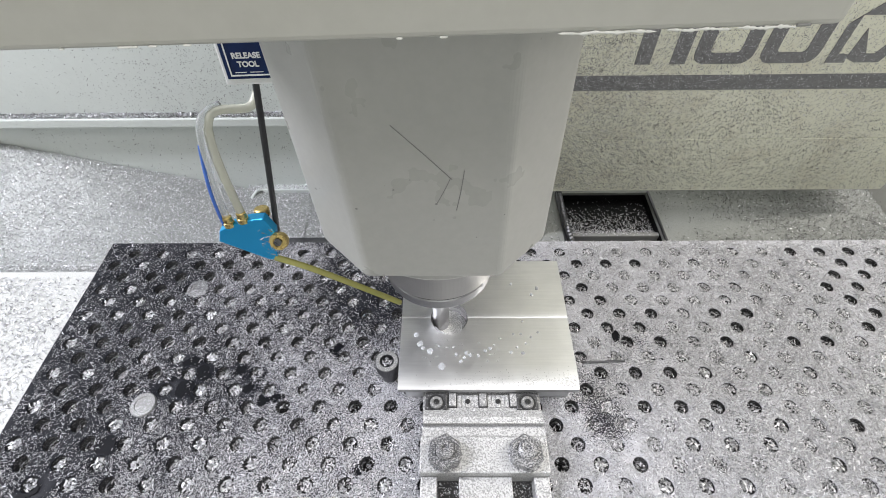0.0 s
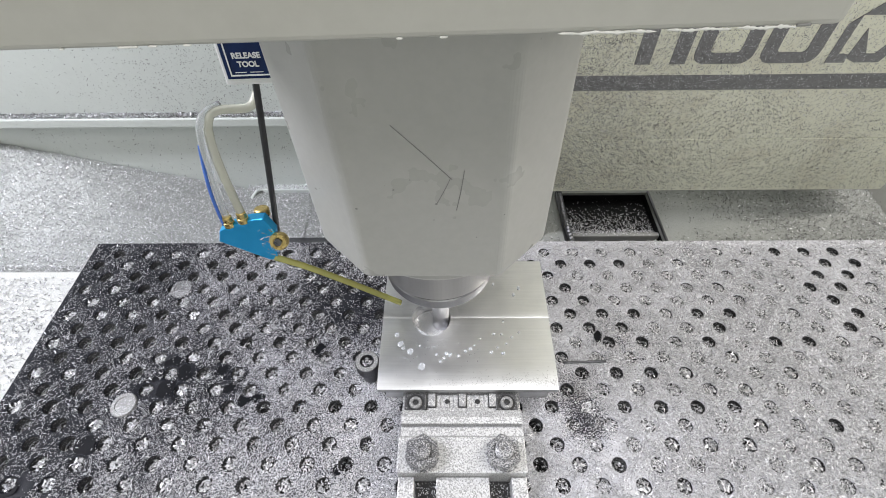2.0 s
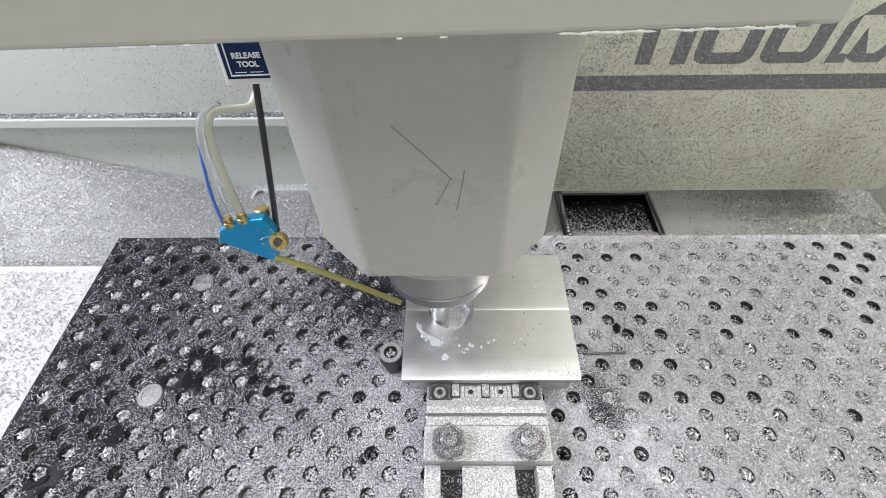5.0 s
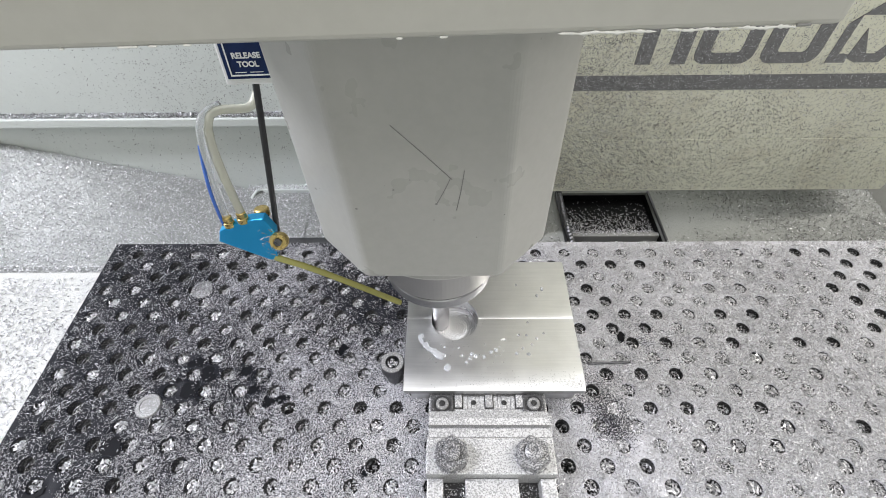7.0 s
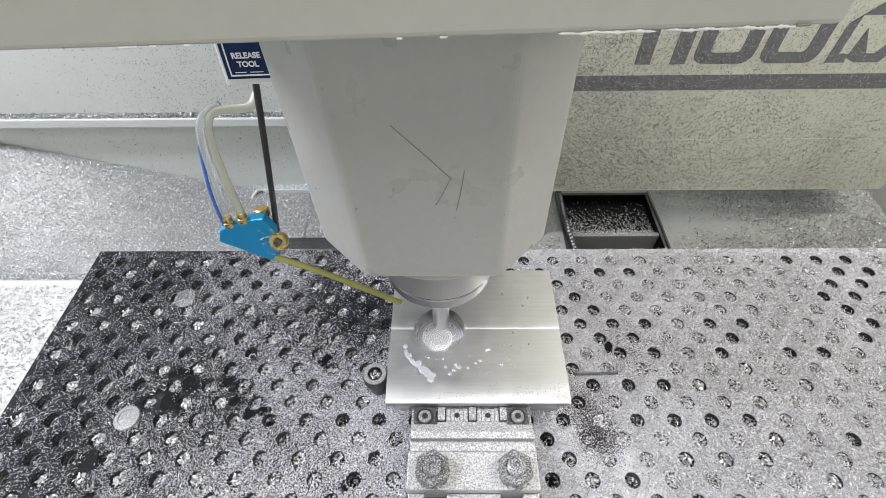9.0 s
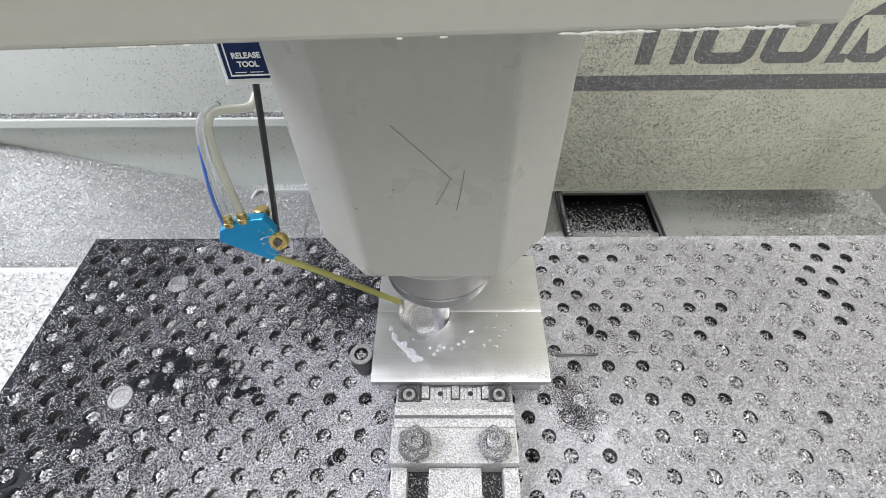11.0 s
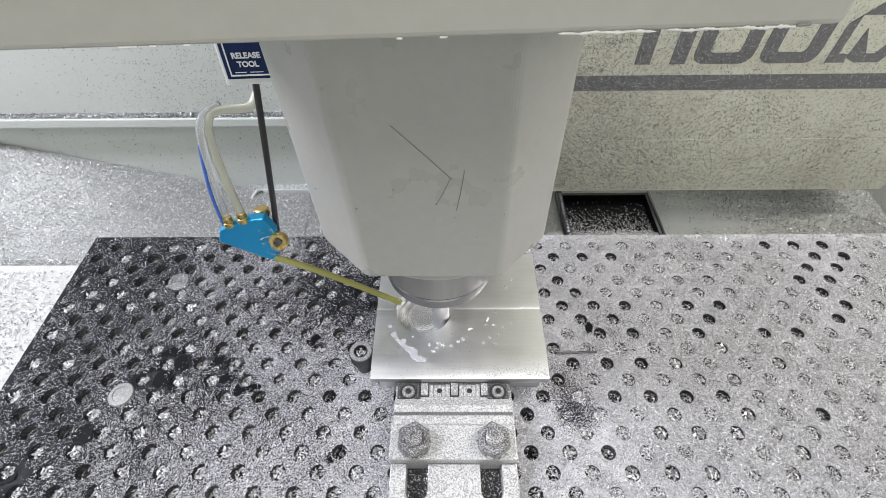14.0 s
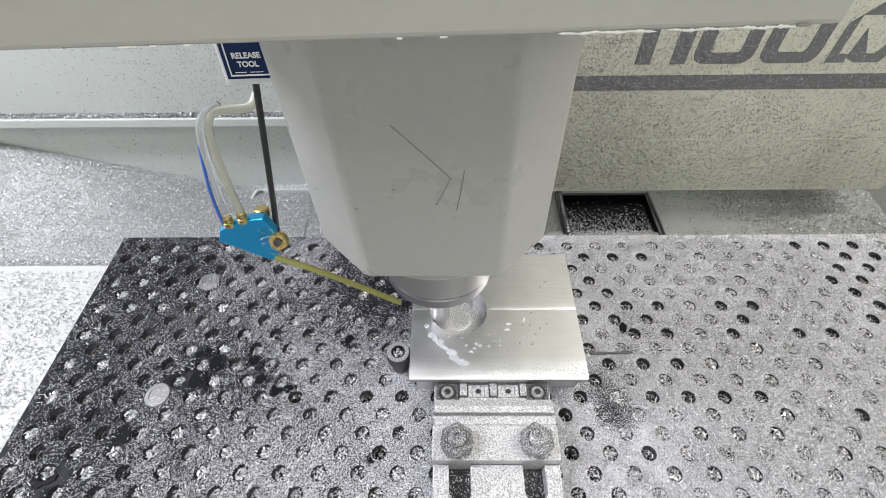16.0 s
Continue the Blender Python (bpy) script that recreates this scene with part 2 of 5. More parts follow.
def plastic(name, base, trans, rough):
    m, nt, b = material(name, base, rough)
    b.inputs["Transmission Weight"].default_value = trans
    b.inputs["IOR"].default_value = 1.42
    nt.links.new(ramp(nt, noise_node(nt, 40, 3), [(0.3, tuple(c * .85 for c in base)), (0.7, base)]), b.inputs["Base Color"])
    return m


M_HOSE = plastic("milky_hose", (0.86, 0.86, 0.74), 0.35, 0.25)
M_CLEAR = plastic("clear_hose", (0.92, 0.94, 0.95), 0.8, 0.12)
M_BLUEHOSE = plastic("blue_hose", (0.10, 0.25, 0.80), 0.3, 0.25)
M_NOZZLE = plastic("yellow_nozzle_tube", (0.62, 0.60, 0.20), 0.6, 0.25)
M_COOLANT = plastic("milky_coolant", (0.82, 0.84, 0.88), 0.60, 0.2)


# ---- building helpers ----
def mesh_of(name, bm):
    me = bpy.data.meshes.new(name)
    bm.to_mesh(me)
    bm.free()
    return me


def part(name, bm, mat, parent=None, label="", smooth=False):
    me = mesh_of(name, bm) if isinstance(bm, bmesh.types.BMesh) else bm
    if not me.materials:
        me.materials.append(mat)
    if smooth:
        me.shade_smooth()
    ob = new(name, me)
    if parent:
        ob.parent = parent
    return tagged(ob, label)


def thing(name, label, category, at=(0, 0, 0), group="", kind=""):
    ob = new(name)
    ob.empty_display_size = 0.01
    ob.location = at
    return tagged(ob, label, category, group, kind)


def box(x0, x1, y0, y1, z0, z1, bevel=0.0, seg=2, bm=None):
    own = bmesh.new()
    bmesh.ops.create_cube(own, size=1)
    for v in own.verts:
        v.co = Vector(((x0 + x1) / 2 + v.co.x * (x1 - x0), (y0 + y1) / 2 + v.co.y * (y1 - y0), (z0 + z1) / 2 + v.co.z * (z1 - z0)))
    if bevel:
        bmesh.ops.bevel(own, geom=own.edges[:], offset=bevel, segments=seg, affect="EDGES", profile=0.5)
    if bm is None:
        return own
    me = mesh_of("tmp", own)
    bm.from_mesh(me)
    bpy.data.meshes.remove(me)
    return bm


def prism(points, z0, z1, bevel=0.0, bm=None):
    """An upright prism over a plan outline (counter-clockwise)."""
    own = bmesh.new()
    f = own.faces.new([own.verts.new((x, y, z0)) for x, y in points])
    f.normal_update()
    if f.normal.z > 0:
        f.normal_flip()
    top = bmesh.ops.extrude_face_region(own, geom=[f])
    for v in top["geom"]:
        if isinstance(v, bmesh.types.BMVert):
            v.co.z = z1
    bmesh.ops.recalc_face_normals(own, faces=own.faces[:])
    if bevel:
        bmesh.ops.bevel(own, geom=own.edges[:], offset=bevel, segments=2, affect="EDGES", profile=0.5)
    if bm is None:
        return own
    me = mesh_of("tmp", own)
    bm.from_mesh(me)
    bpy.data.meshes.remove(me)
    return bm


def lathe(profile, n=48, centre=(0, 0), bm=None, close=True):
    """Rings of (radius, height) joined; a zero radius closes the end."""
    bm = bm or bmesh.new()
    last = None
    for r, z in profile:
        if r <= 1e-7:
            ring = [bm.verts.new((centre[0], centre[1], z))]
        else:
            ring = [bm.verts.new((centre[0] + r * math.cos(2 * math.pi * k / n), centre[1] + r * math.sin(2 * math.pi * k / n), z)) for k in range(n)]
        if last:
            for k in range(n):
                a, b = last[k % len(last)], last[(k + 1) % len(last)]
                c, d = ring[(k + 1) % len(ring)], ring[k % len(ring)]
                vs = []
                for v in (a, b, c, d):
                    if v not in vs:
                        vs.append(v)
                if len(vs) > 2:
                    bm.faces.new(vs)
        last = ring
    bmesh.ops.recalc_face_normals(bm, faces=bm.faces[:])
    return bm


def tube(points, radius, n=12, sub=6, bm=None, radii=None):
    """A round tube along a smooth line through the points."""
    pts = [Vector(p) for p in points]
    line = []
    for i in range(len(pts) - 1):
        p0, p1, p2, p3 = pts[max(i - 1, 0)], pts[i], pts[i + 1], pts[min(i + 2, len(pts) - 1)]
        for k in range(sub):
            t = k / sub
            line.append(0.5 * ((2 * p1) + (p2 - p0) * t + (2 * p0 - 5 * p1 + 4 * p2 - p3) * t * t + (3 * p1 - p0 - 3 * p2 + p3) * t ** 3))
    line.append(pts[-1])
    bm = bm or bmesh.new()
    last = None
    side = Vector((0.3, 0.9, 0.2))
    for i, c in enumerate(line):
        d = (line[min(i + 1, len(line) - 1)] - line[max(i - 1, 0)]).normalized()
        u = d.cross(side).normalized()
        v = d.cross(u).normalized()
        r = radius if radii is None else radii(i / (len(line) - 1), i)
        ring = [bm.verts.new(c + u * r * math.cos(2 * math.pi * k / n) + v * r * math.sin(2 * math.pi * k / n)) for k in range(n)]
        if last:
            for k in range(n):
                bm.faces.new((last[k], last[(k + 1) % n], ring[(k + 1) % n], ring[k]))
        else:
            bm.faces.new(ring)
        last = ring
    bm.faces.new(last[::-1])
    bmesh.ops.recalc_face_normals(bm, faces=bm.faces[:])
    return bm


def raw_mesh(name, verts, faces, slots=None):
    """A mesh from arrays: verts (n, 3), faces (m, 4)."""
    me = bpy.data.meshes.new(name)
    me.vertices.add(len(verts))
    me.vertices.foreach_set("co", np.ascontiguousarray(verts, np.float32).ravel())
    me.loops.add(faces.size)
    me.loops.foreach_set("vertex_index", np.ascontiguousarray(faces, np.int32).ravel())
    me.polygons.add(len(faces))
    me.polygons.foreach_set("loop_start", np.arange(0, faces.size, 4, dtype=np.int32))
    me.polygons.foreach_set("loop_total", np.full(len(faces), 4, np.int32))
    if slots is not None:
        me.polygons.foreach_set("material_index", np.array(slots, np.int32))
    me.update()
    me.validate()
    return me


def chips(name, at, rng, long=(0.0012, 0.0034), wide=(0.0004, 0.0009), tilt=0.5, upright=False, flat=False):
    """Curled slivers at the points: two quads each."""
    n = len(at)
    ln = rng.uniform(*long, n)[:, None]
    wd = rng.uniform(*wide, n)[:, None]
    a = rng.uniform(0, 2 * np.pi, n)
    t1, t2 = rng.normal(0, tilt, n), rng.normal(0, tilt, n)
    d = np.c_[np.cos(a), np.sin(a), np.sin(t1)]
    d /= np.linalg.norm(d, axis=1)[:, None]
    w = np.c_[-np.sin(a), np.cos(a), np.sin(t2)]
    w -= d * (d * w).sum(1)[:, None]
    w /= np.linalg.norm(w, axis=1)[:, None]
    u = np.cross(d, w)
    curl = (rng.uniform(-0.1, 0.35, n))[:, None] * ln
    rows = []
    for k, lift in ((-0.5, 0.0), (0.5, 0.0)) if flat else ((-0.5, 0.0), (0.0, 1.0), (0.5, 0.0)):
        c = d * ln * k + u * curl * lift
        taper = 0.55 if k else 1.0
        rows += [c - w * wd * taper * 0.5, c + w * wd * taper * 0.5]
    v = np.stack(rows, 1)
    low = v[:, :, 2].min(1)
    v[:, :, 2] -= low[:, None] - 0.0001
    if upright:
        v = v[:, :, [0, 2, 1]] * np.array([1, -1, 1])
    v += at[:, None, :]
    base = (np.arange(n) * len(rows))[:, None]
    f = base + np.array([0, 2, 3, 1]) if flat else np.concatenate([base + np.array([0, 2, 3, 1]), base + np.array([2, 4, 5, 3])], 0)
    return raw_mesh(name, v.reshape(-1, 3), f)


RIDERS = []


def rides(ob):
    """A thing that travels with the mill table."""
    RIDERS.append(ob)
    return ob


# ---- the room round the machine ----
def room():
    for name, dims in (("wall_north", (-1.6, 1.6, 0.95, 1.0, -0.6, 1.6)), ("wall_south", (-1.6, 1.6, -1.65, -1.6, -0.6, 1.6)),
                       ("wall_west", (-1.65, -1.6, -1.65, 1.0, -0.6, 1.6)), ("wall_east", (1.6, 1.65, -1.65, 1.0, -0.6, 1.6)),
                       ("ceiling", (-1.65, 1.65, -1.65, 1.0, 1.6, 1.65)), ("floor", (-1.65, 1.65, -1.65, 1.0, -0.65, -0.6))):
        tagged(part(name, box(*dims), M_WALL), "plain light grey painted workshop surface", "wall" if "wall" in name else name, kind="structure")


room()
Z_TRAY = -0.075


def tray():
    """The chip tray behind the table, with a rectangular opening in it."""
    bm = bmesh.new()
    hx0, hx1, hy0, hy1 = 0.098, 0.205, 0.198, 0.2945
    xs, ys = (-0.95, hx0, hx1, 0.72), (-0.6, hy0, hy1, 0.32)
    up, low = ([[bm.verts.new((x, y, z)) for y in ys] for x in xs] for z in (Z_TRAY, Z_TRAY - 0.004))
    for a in range(3):
        for b in range(3):
            if (a, b) != (1, 1):
                bm.faces.new((up[a][b], up[a + 1][b], up[a + 1][b + 1], up[a][b + 1]))
                bm.faces.new((low[a][b + 1], low[a + 1][b + 1], low[a + 1][b], low[a][b]))
    for (a, b), (c, d) in (((1, 1), (2, 1)), ((2, 1), (2, 2)), ((2, 2), (1, 2)), ((1, 2), (1, 1))):
        bm.faces.new((up[c][d], up[a][b], low[a][b], low[c][d])[::-1])
    ob = part("chip_tray", bm, M_TRAY)
    tagged(ob, "pale grey sheet-metal chip tray strewn with aluminium swarf", "chip tray", kind="structure")
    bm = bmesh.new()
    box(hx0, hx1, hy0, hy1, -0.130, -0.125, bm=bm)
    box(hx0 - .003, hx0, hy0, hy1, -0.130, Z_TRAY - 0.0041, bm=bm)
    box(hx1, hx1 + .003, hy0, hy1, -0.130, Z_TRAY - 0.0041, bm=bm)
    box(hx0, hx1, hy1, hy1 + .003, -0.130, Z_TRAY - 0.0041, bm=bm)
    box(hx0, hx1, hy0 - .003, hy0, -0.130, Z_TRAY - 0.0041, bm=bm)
    part("pit", bm, M_SHELF, ob, "chute below the tray, blackened for its shade")
    for x0, x1, y0, y1 in ((hx0 - .004, hx0, hy0 - .003, hy1), (hx1, hx1 + .003, hy0 - .003, hy1), (hx0, hx1, hy0 - .003, hy0)):
        part("rim", box(x0, x1, y0, y1, Z_TRAY, Z_TRAY + 0.003, 0.001), M_DARKSTEEL, ob)
    part("shelf", box(hx0 + .0005, hx1 - .0005, 0.2345, hy1 - .0005, -0.0905, -0.0880, 0.0004), M_SHELF, ob, "shelf inside the chute, its shade painted black")
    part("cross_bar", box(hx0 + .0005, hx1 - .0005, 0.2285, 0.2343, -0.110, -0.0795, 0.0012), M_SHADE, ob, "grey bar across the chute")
    # A dark slab stands in for the darkness of a second opening.
    for x0, x1 in ((-0.2225, -0.1400),):
        part("opening_slab", box(x0, x1, 0.204, 0.222, Z_TRAY, Z_TRAY + 0.003, 0.0008), M_DARKSTEEL, ob, "dark slab standing in for a second tray opening")
    # the tray's flared side, its shadow put in as darker grey
    bm = bmesh.new()
    quad = [(0.475, 0.32, Z_TRAY), (0.458, 0.10, Z_TRAY), (0.54, 0.08, 0.02), (0.60, 0.32, 0.02)]
    vs = [bm.verts.new(q) for q in quad] + [bm.verts.new((x + 0.004, y, z - 0.003)) for x, y, z in quad]
    bm.faces.new(vs[:4]), bm.faces.new(vs[7:3:-1])
    for k in range(4):
        bm.faces.new((vs[k], vs[4 + k], vs[4 + (k + 1) % 4], vs[(k + 1) % 4]))
    bmesh.ops.recalc_face_normals(bm, faces=bm.faces[:])
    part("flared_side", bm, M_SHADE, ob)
    return ob


TRAY = tray()


def machine_base():
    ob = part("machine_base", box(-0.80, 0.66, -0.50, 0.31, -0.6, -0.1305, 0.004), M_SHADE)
    tagged(ob, "grey enamelled machine base below the chip tray", "machine base", kind="structure")


machine_base()


def heap_height(x, y):
    """The swarf heap in the tray's back corner, which rises away from the column."""
    side = np.clip((-0.285 - x) / 0.26, 0, 1.3)
    back = np.clip((y - 0.16) / 0.14, 0, 1)
    return Z_TRAY + 0.001 + side * 0.073 * back ** 1.3


def heap():
    nx, ny = 60, 24
    xs, ys = np.linspace(-0.75, -0.20, nx), np.linspace(0.15, 0.3045, ny)
    X, Y = np.meshgrid(xs, ys, indexing="ij")
    Z = heap_height(X, Y) + np.random.default_rng(3).normal(0, 0.0005, X.shape)
    top = np.stack([X, Y, Z], -1).reshape(-1, 3)
    i, j = np.meshgrid(np.arange(nx - 1), np.arange(ny - 1), indexing="ij")
    k = (i * ny + j).ravel()
    ob = part("swarf_heap", raw_mesh("swarf_heap", top, np.c_[k, k + ny, k + ny + 1, k + 1]), M_TRAY, smooth=True)
    tagged(ob, "heap of silvery aluminium swarf sloping up in the tray corner", "swarf", kind="stuff")


heap()


def back_wall():
    ob = part("wall_back", box(-0.95, -0.02, 0.3055, 0.325, -0.09, 0.50), M_PANEL)
    tagged(ob, "pale grey machine back panel spattered with swarf", "machine panel", kind="structure")
    part("ledge", box(-0.95, -0.02, 0.292, 0.3053, 0.026, 0.037, 0.0015), M_PANEL, ob)
    part("upper_sheet", box(-0.95, -0.02, 0.3015, 0.3053, 0.0375, 0.42, 0.001), M_PANEL, ob)
    part("lower_lip", box(-0.262, -0.02, 0.296, 0.3053, -0.0748, -0.068, 0.0012), M_PANEL, ob)
    part("lip_end", tube([(-0.262, 0.2995, -0.0705), (-0.268, 0.2985, -0.0705), (-0.272, 0.294, -0.0715), (-0.274, 0.286, -0.0735)], 0.0022, 10, 6), M_PANEL, ob, "lip's rounded bent end", True)


back_wall()


def name_panel():
    """The folded cover beside the column, with the machine's big slanted figures."""
    y = 0.26
    ob = thing("column_cover", "pale grey folded steel cover with dark slanted figures", "machine cover", (0, y, -0.039))
    bm = box(0.06, 0.442, 0, 0.012, 0, 0.0692, 0.0004)
    part("lower_sheet", bm, M_COVER, ob)
    # the unseen upper part is added height that blocks light from behind
    part("upper_sheet", box(0.06, 0.442, 0.0004, 0.012, 0.0694, 0.75, 0.0003), M_COVER, ob)
    part("return_flange", box(0.06, 0.442, 0.0125, 0.045, 0.004, 0.0052), M_COVER, ob)
    part("stripe", box(0.062, 0.440, -0.0002, 0.0006, 0.1245, 0.1390), M_LETTER, ob, "dark grey stripe")
    # figures: slanted bars and rounded rings
    base, top, lean = 0.1497, 0.2050, 0.0

    def sheared(outer, inner=None):
        bm = bmesh.new()
        n = len(outer)

        def put(p, d):
            return bm.verts.new((p[0] + lean * (p[1] - base), d, p[1]))
        fo, bo = [put(p, -0.0002) for p in outer], [put(p, 0.0007) for p in outer]
        if inner:
            fi, bi = [put(p, -0.0002) for p in inner], [put(p, 0.0007) for p in inner]
            for k in range(n):
                j = (k + 1) % n
                bm.faces.new((fo[k], fo[j], fi[j], fi[k]))
                bm.faces.new((fo[k], bo[k], bo[j], fo[j]))
                bm.faces.new((fi[k], fi[j], bi[j], bi[k]))
        else:
            bm.faces.new(fo)
            for k in range(n):
                j = (k + 1) % n
                bm.faces.new((fo[k], bo[k], bo[j], fo[j]))
        bmesh.ops.recalc_face_normals(bm, faces=bm.faces[:])
        bmesh.ops.triangulate(bm, faces=[f for f in bm.faces if len(f.verts) > 4], ngon_method="EAR_CLIP")
        return bm

    def rounded(x0, x1, z0, z1, r, n=5):
        pts = []
        for cx, cz, a0 in ((x1 - r, z1 - r, 0), (x0 + r, z1 - r, 90), (x0 + r, z0 + r, 180), (x1 - r, z0 + r, 270)):
            for k in range(n + 1):
                a = radians(a0 + 90 * k / n)
                pts.append((cx + r * math.cos(a), cz + r * math.sin(a)))
        return pts
    for x in (0.1270, 0.1572):
        part("figure_one", sheared([(x, base), (x + 0.0132, base), (x + 0.0132, top), (x - 0.010, top), (x - 0.010, top - 0.012), (x, top - 0.012)]), M_LETTER, ob, "dark grey figure")
    for x, w in ((0.1757, 0.0505), (0.2320, 0.0495)):
        part("figure_nought", sheared(rounded(x, x + w, base, top, 0.010), rounded(x + 0.0125, x + w - 0.0125, base + 0.0098, top - 0.011, 0.0035)), M_LETTER, ob, "dark grey figure")
    m = 0.2905
    bm = bmesh.new()
    for poly in (((0, 0), (.0076, 0), (.0076, .0405), (0, .033)), ((0, .033), (.0076, .0405), (.018, .05)), ((.0076, .0405), (.026, .0405), (.026, .05), (.018, .05)),
                 ((.0076, 0), (.0168, 0), (.0155, .0075), (.0076, .008)), ((.016, .004), (.025, 0), (.0305, .008), (.0182, .030)),
                 ((.025, 0), (.046, 0), (.038, .0078), (.0305, .008)), ((.046, 0), (.049, .0065), (.0425, .0155), (.038, .0078))):
        front = [bm.verts.new((m + x, -0.0002, base + z)) for x, z in poly]
        back = [bm.verts.new((m + x, 0.0003, base + z)) for x, z in poly]
        bm.faces.new(front)
        for k in range(len(poly)):
            q = (k + 1) % len(poly)
            bm.faces.new((front[k], back[k], back[q], front[q]))
    part("figure_m", bm, M_LETTER, ob, "dark grey letter")
    return ob


COVER = name_panel()


def conduit():
    ob = part("ribbed_conduit", tube([(0.094, 0.30, -0.07), (0.093, 0.285, -0.055), (0.097, 0.24, -0.066), (0.104, 0.19, -0.072)], 0.004, 12, 26,
                                     radii=lambda f, i: 0.0034 if i % 2 else 0.0028), M_DARKSTEEL)
    tagged(ob, "grey ribbed flexible metal conduit lying in the tray", "conduit")


conduit()


# ---- the mill head ----
# scratches on the housing: x and z of both ends, x from the spindle's axis
SCRATCHES = ((-0.0129, 0.2325, 0.0076, 0.2086), (0.0070, 0.2092, 0.0015, 0.1958), (0.0121, 0.2129, 0.0094, 0.1926))
def head():
    ob = thing("milling_machine", "grey enamelled milling head with chipped lower edge", "milling machine", (TOOL.x, TOOL.y, 0.281))
    ax, ay = TOOL.x, TOOL.y
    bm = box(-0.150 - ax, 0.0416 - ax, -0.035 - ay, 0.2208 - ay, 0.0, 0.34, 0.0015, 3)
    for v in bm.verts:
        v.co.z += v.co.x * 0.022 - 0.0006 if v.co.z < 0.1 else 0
    part("casting", bm, M_HEAD_LIT, ob)
    part("column", box(-0.118 - ax, 0.045 - ax, 0.221 - ay, 0.300 - ay, -0.3558, 0.34, 0.002), M_HEAD_LIT, ob)
    # housing round the spindle: an eight-sided column
    w, f, front = 0.055, 0.031, 0.004 - ay
    pts = [(-f, front), (f, front), (w, front + 0.024), (w, 0.10), (f, 0.124), (-f, 0.124), (-w, 0.10), (-w, front + 0.024)]
    bm = prism(pts, 0.1470 - 0.281, 0.01)
    up = [e for e in bm.edges if abs(e.verts[0].co.z - e.verts[1].co.z) > 0.05]
    bmesh.ops.bevel(bm, geom=up, offset=0.0025, segments=4, affect="EDGES", profile=0.5)
    low = [e for e in bm.edges if all(v.co.z < -0.131 for v in e.verts)]
    bmesh.ops.bevel(bm, geom=low, offset=0.003, segments=3, affect="EDGES", profile=0.5)
    # the casting leans a little to one side
    for v in bm.verts:
        v.co.x -= 0.0012 + (v.co.z + 0.134) * 0.017
    hs = part("spindle_housing", bm, M_HEAD, ob)
    part("lower_boss", lathe([(0.037, -0.1335), (0.0370, -0.1443), (0.0480, -0.1443), (0.0495, -0.1433), (0.0500, -0.1418), (0.0500, -0.1335)], 96), M_HEAD, hs)
    for k, (x0, z0, x1, z1) in enumerate(SCRATCHES):
        bm = tube([(x0, front - 0.0001, z0 - 0.281), ((x0 + x1) / 2 + 0.0002, front - 0.0001, (z0 + z1) / 2 - 0.281), (x1, front - 0.0001, z1 - 0.281)], 0.00017, 5, 4)
        part("scratch", bm, M_SCRATCH, hs, "dark scratch in the enamel")
    for x, z, r in ((-0.0300, 0.1936, 0.0005), (0.0179, 0.1763, 0.0003), (0.0285, 0.1899, 0.0003), (-0.0080, 0.2085, 0.0003), (-0.0145, 0.2035, 0.0004), (0.0015, 0.1960, 0.0005)):
        bm = bmesh.new()
        bmesh.ops.create_icosphere(bm, subdivisions=1, radius=r)
        bm.transform(Matrix.Translation((x, front, z - 0.281)) @ Matrix.Diagonal((1.3, 0.2, 1, 1)))
        part("enamel_chip", bm, M_SCRATCH, hs, "dark chip in the enamel")
    # the drips and chips along the casting's lower edge
    rng = np.random.default_rng(8)
    lumps = []
    for x0, x1, count in ((-0.1015, -0.0925, 9), (-0.0875, -0.0865, 1), (-0.140, -0.110, 3), (-0.060, -0.020, 3)):
        lumps += [(rng.uniform(x0, x1), rng.uniform(0.0004, 0.0011)) for k in range(count)]
    for x0, x1, thick in ((-0.0132, 0.0062, 0.00046), (0.0078, 0.0205, 0.00042), (0.0212, 0.0330, 0.00050)):
        line = [(x - ax, -0.0351 - ay, (x - ax) * 0.022 - 0.0003 + 0.00012 * math.sin(x * 900)) for x in np.linspace(x0, x1, 9)]
        part("dried_smear", tube(line, 0.0003, 8, 4, radii=lambda f, i: thick * (0.35 + 0.65 * abs(math.sin(i * 0.9) * math.cos(i * 0.37 + x1 * 400))) * min(1, 8 * f + 0.1, 8 * (1 - f) + 0.1)), M_SMUDGE, ob, "whitish ragged paint edge", True)
    part("dried_smear", tube([(0.0325 - ax, -0.0352 - ay, (0.0325 - ax) * 0.022), (0.0338 - ax, -0.0352 - ay, (0.0338 - ax) * 0.022), (0.0350 - ax, -0.0352 - ay, (0.0350 - ax) * 0.022 + 0.0001)], 0.00028, 8, 3), M_SCRATCH, ob, "dark chip in the paint", True)
    for x, ln in lumps:
        bm = bmesh.new()
        bmesh.ops.create_icosphere(bm, subdivisions=2, radius=1)
        for v in bm.verts:
            k = 1 + 0.35 * noise.noise(v.co * 1.7 + Vector((x * 90, 0, 0)))
            v.co = Vector((x - ax + v.co.x * ln * k, -0.0350 - ay + v.co.y * 0.0004, (x - ax) * 0.022 - 0.0002 + v.co.z * 0.00024 * k))
        part("dried_smear", bm, M_SMUDGE, ob, "whitish dried smear", smooth=True)
    return ob


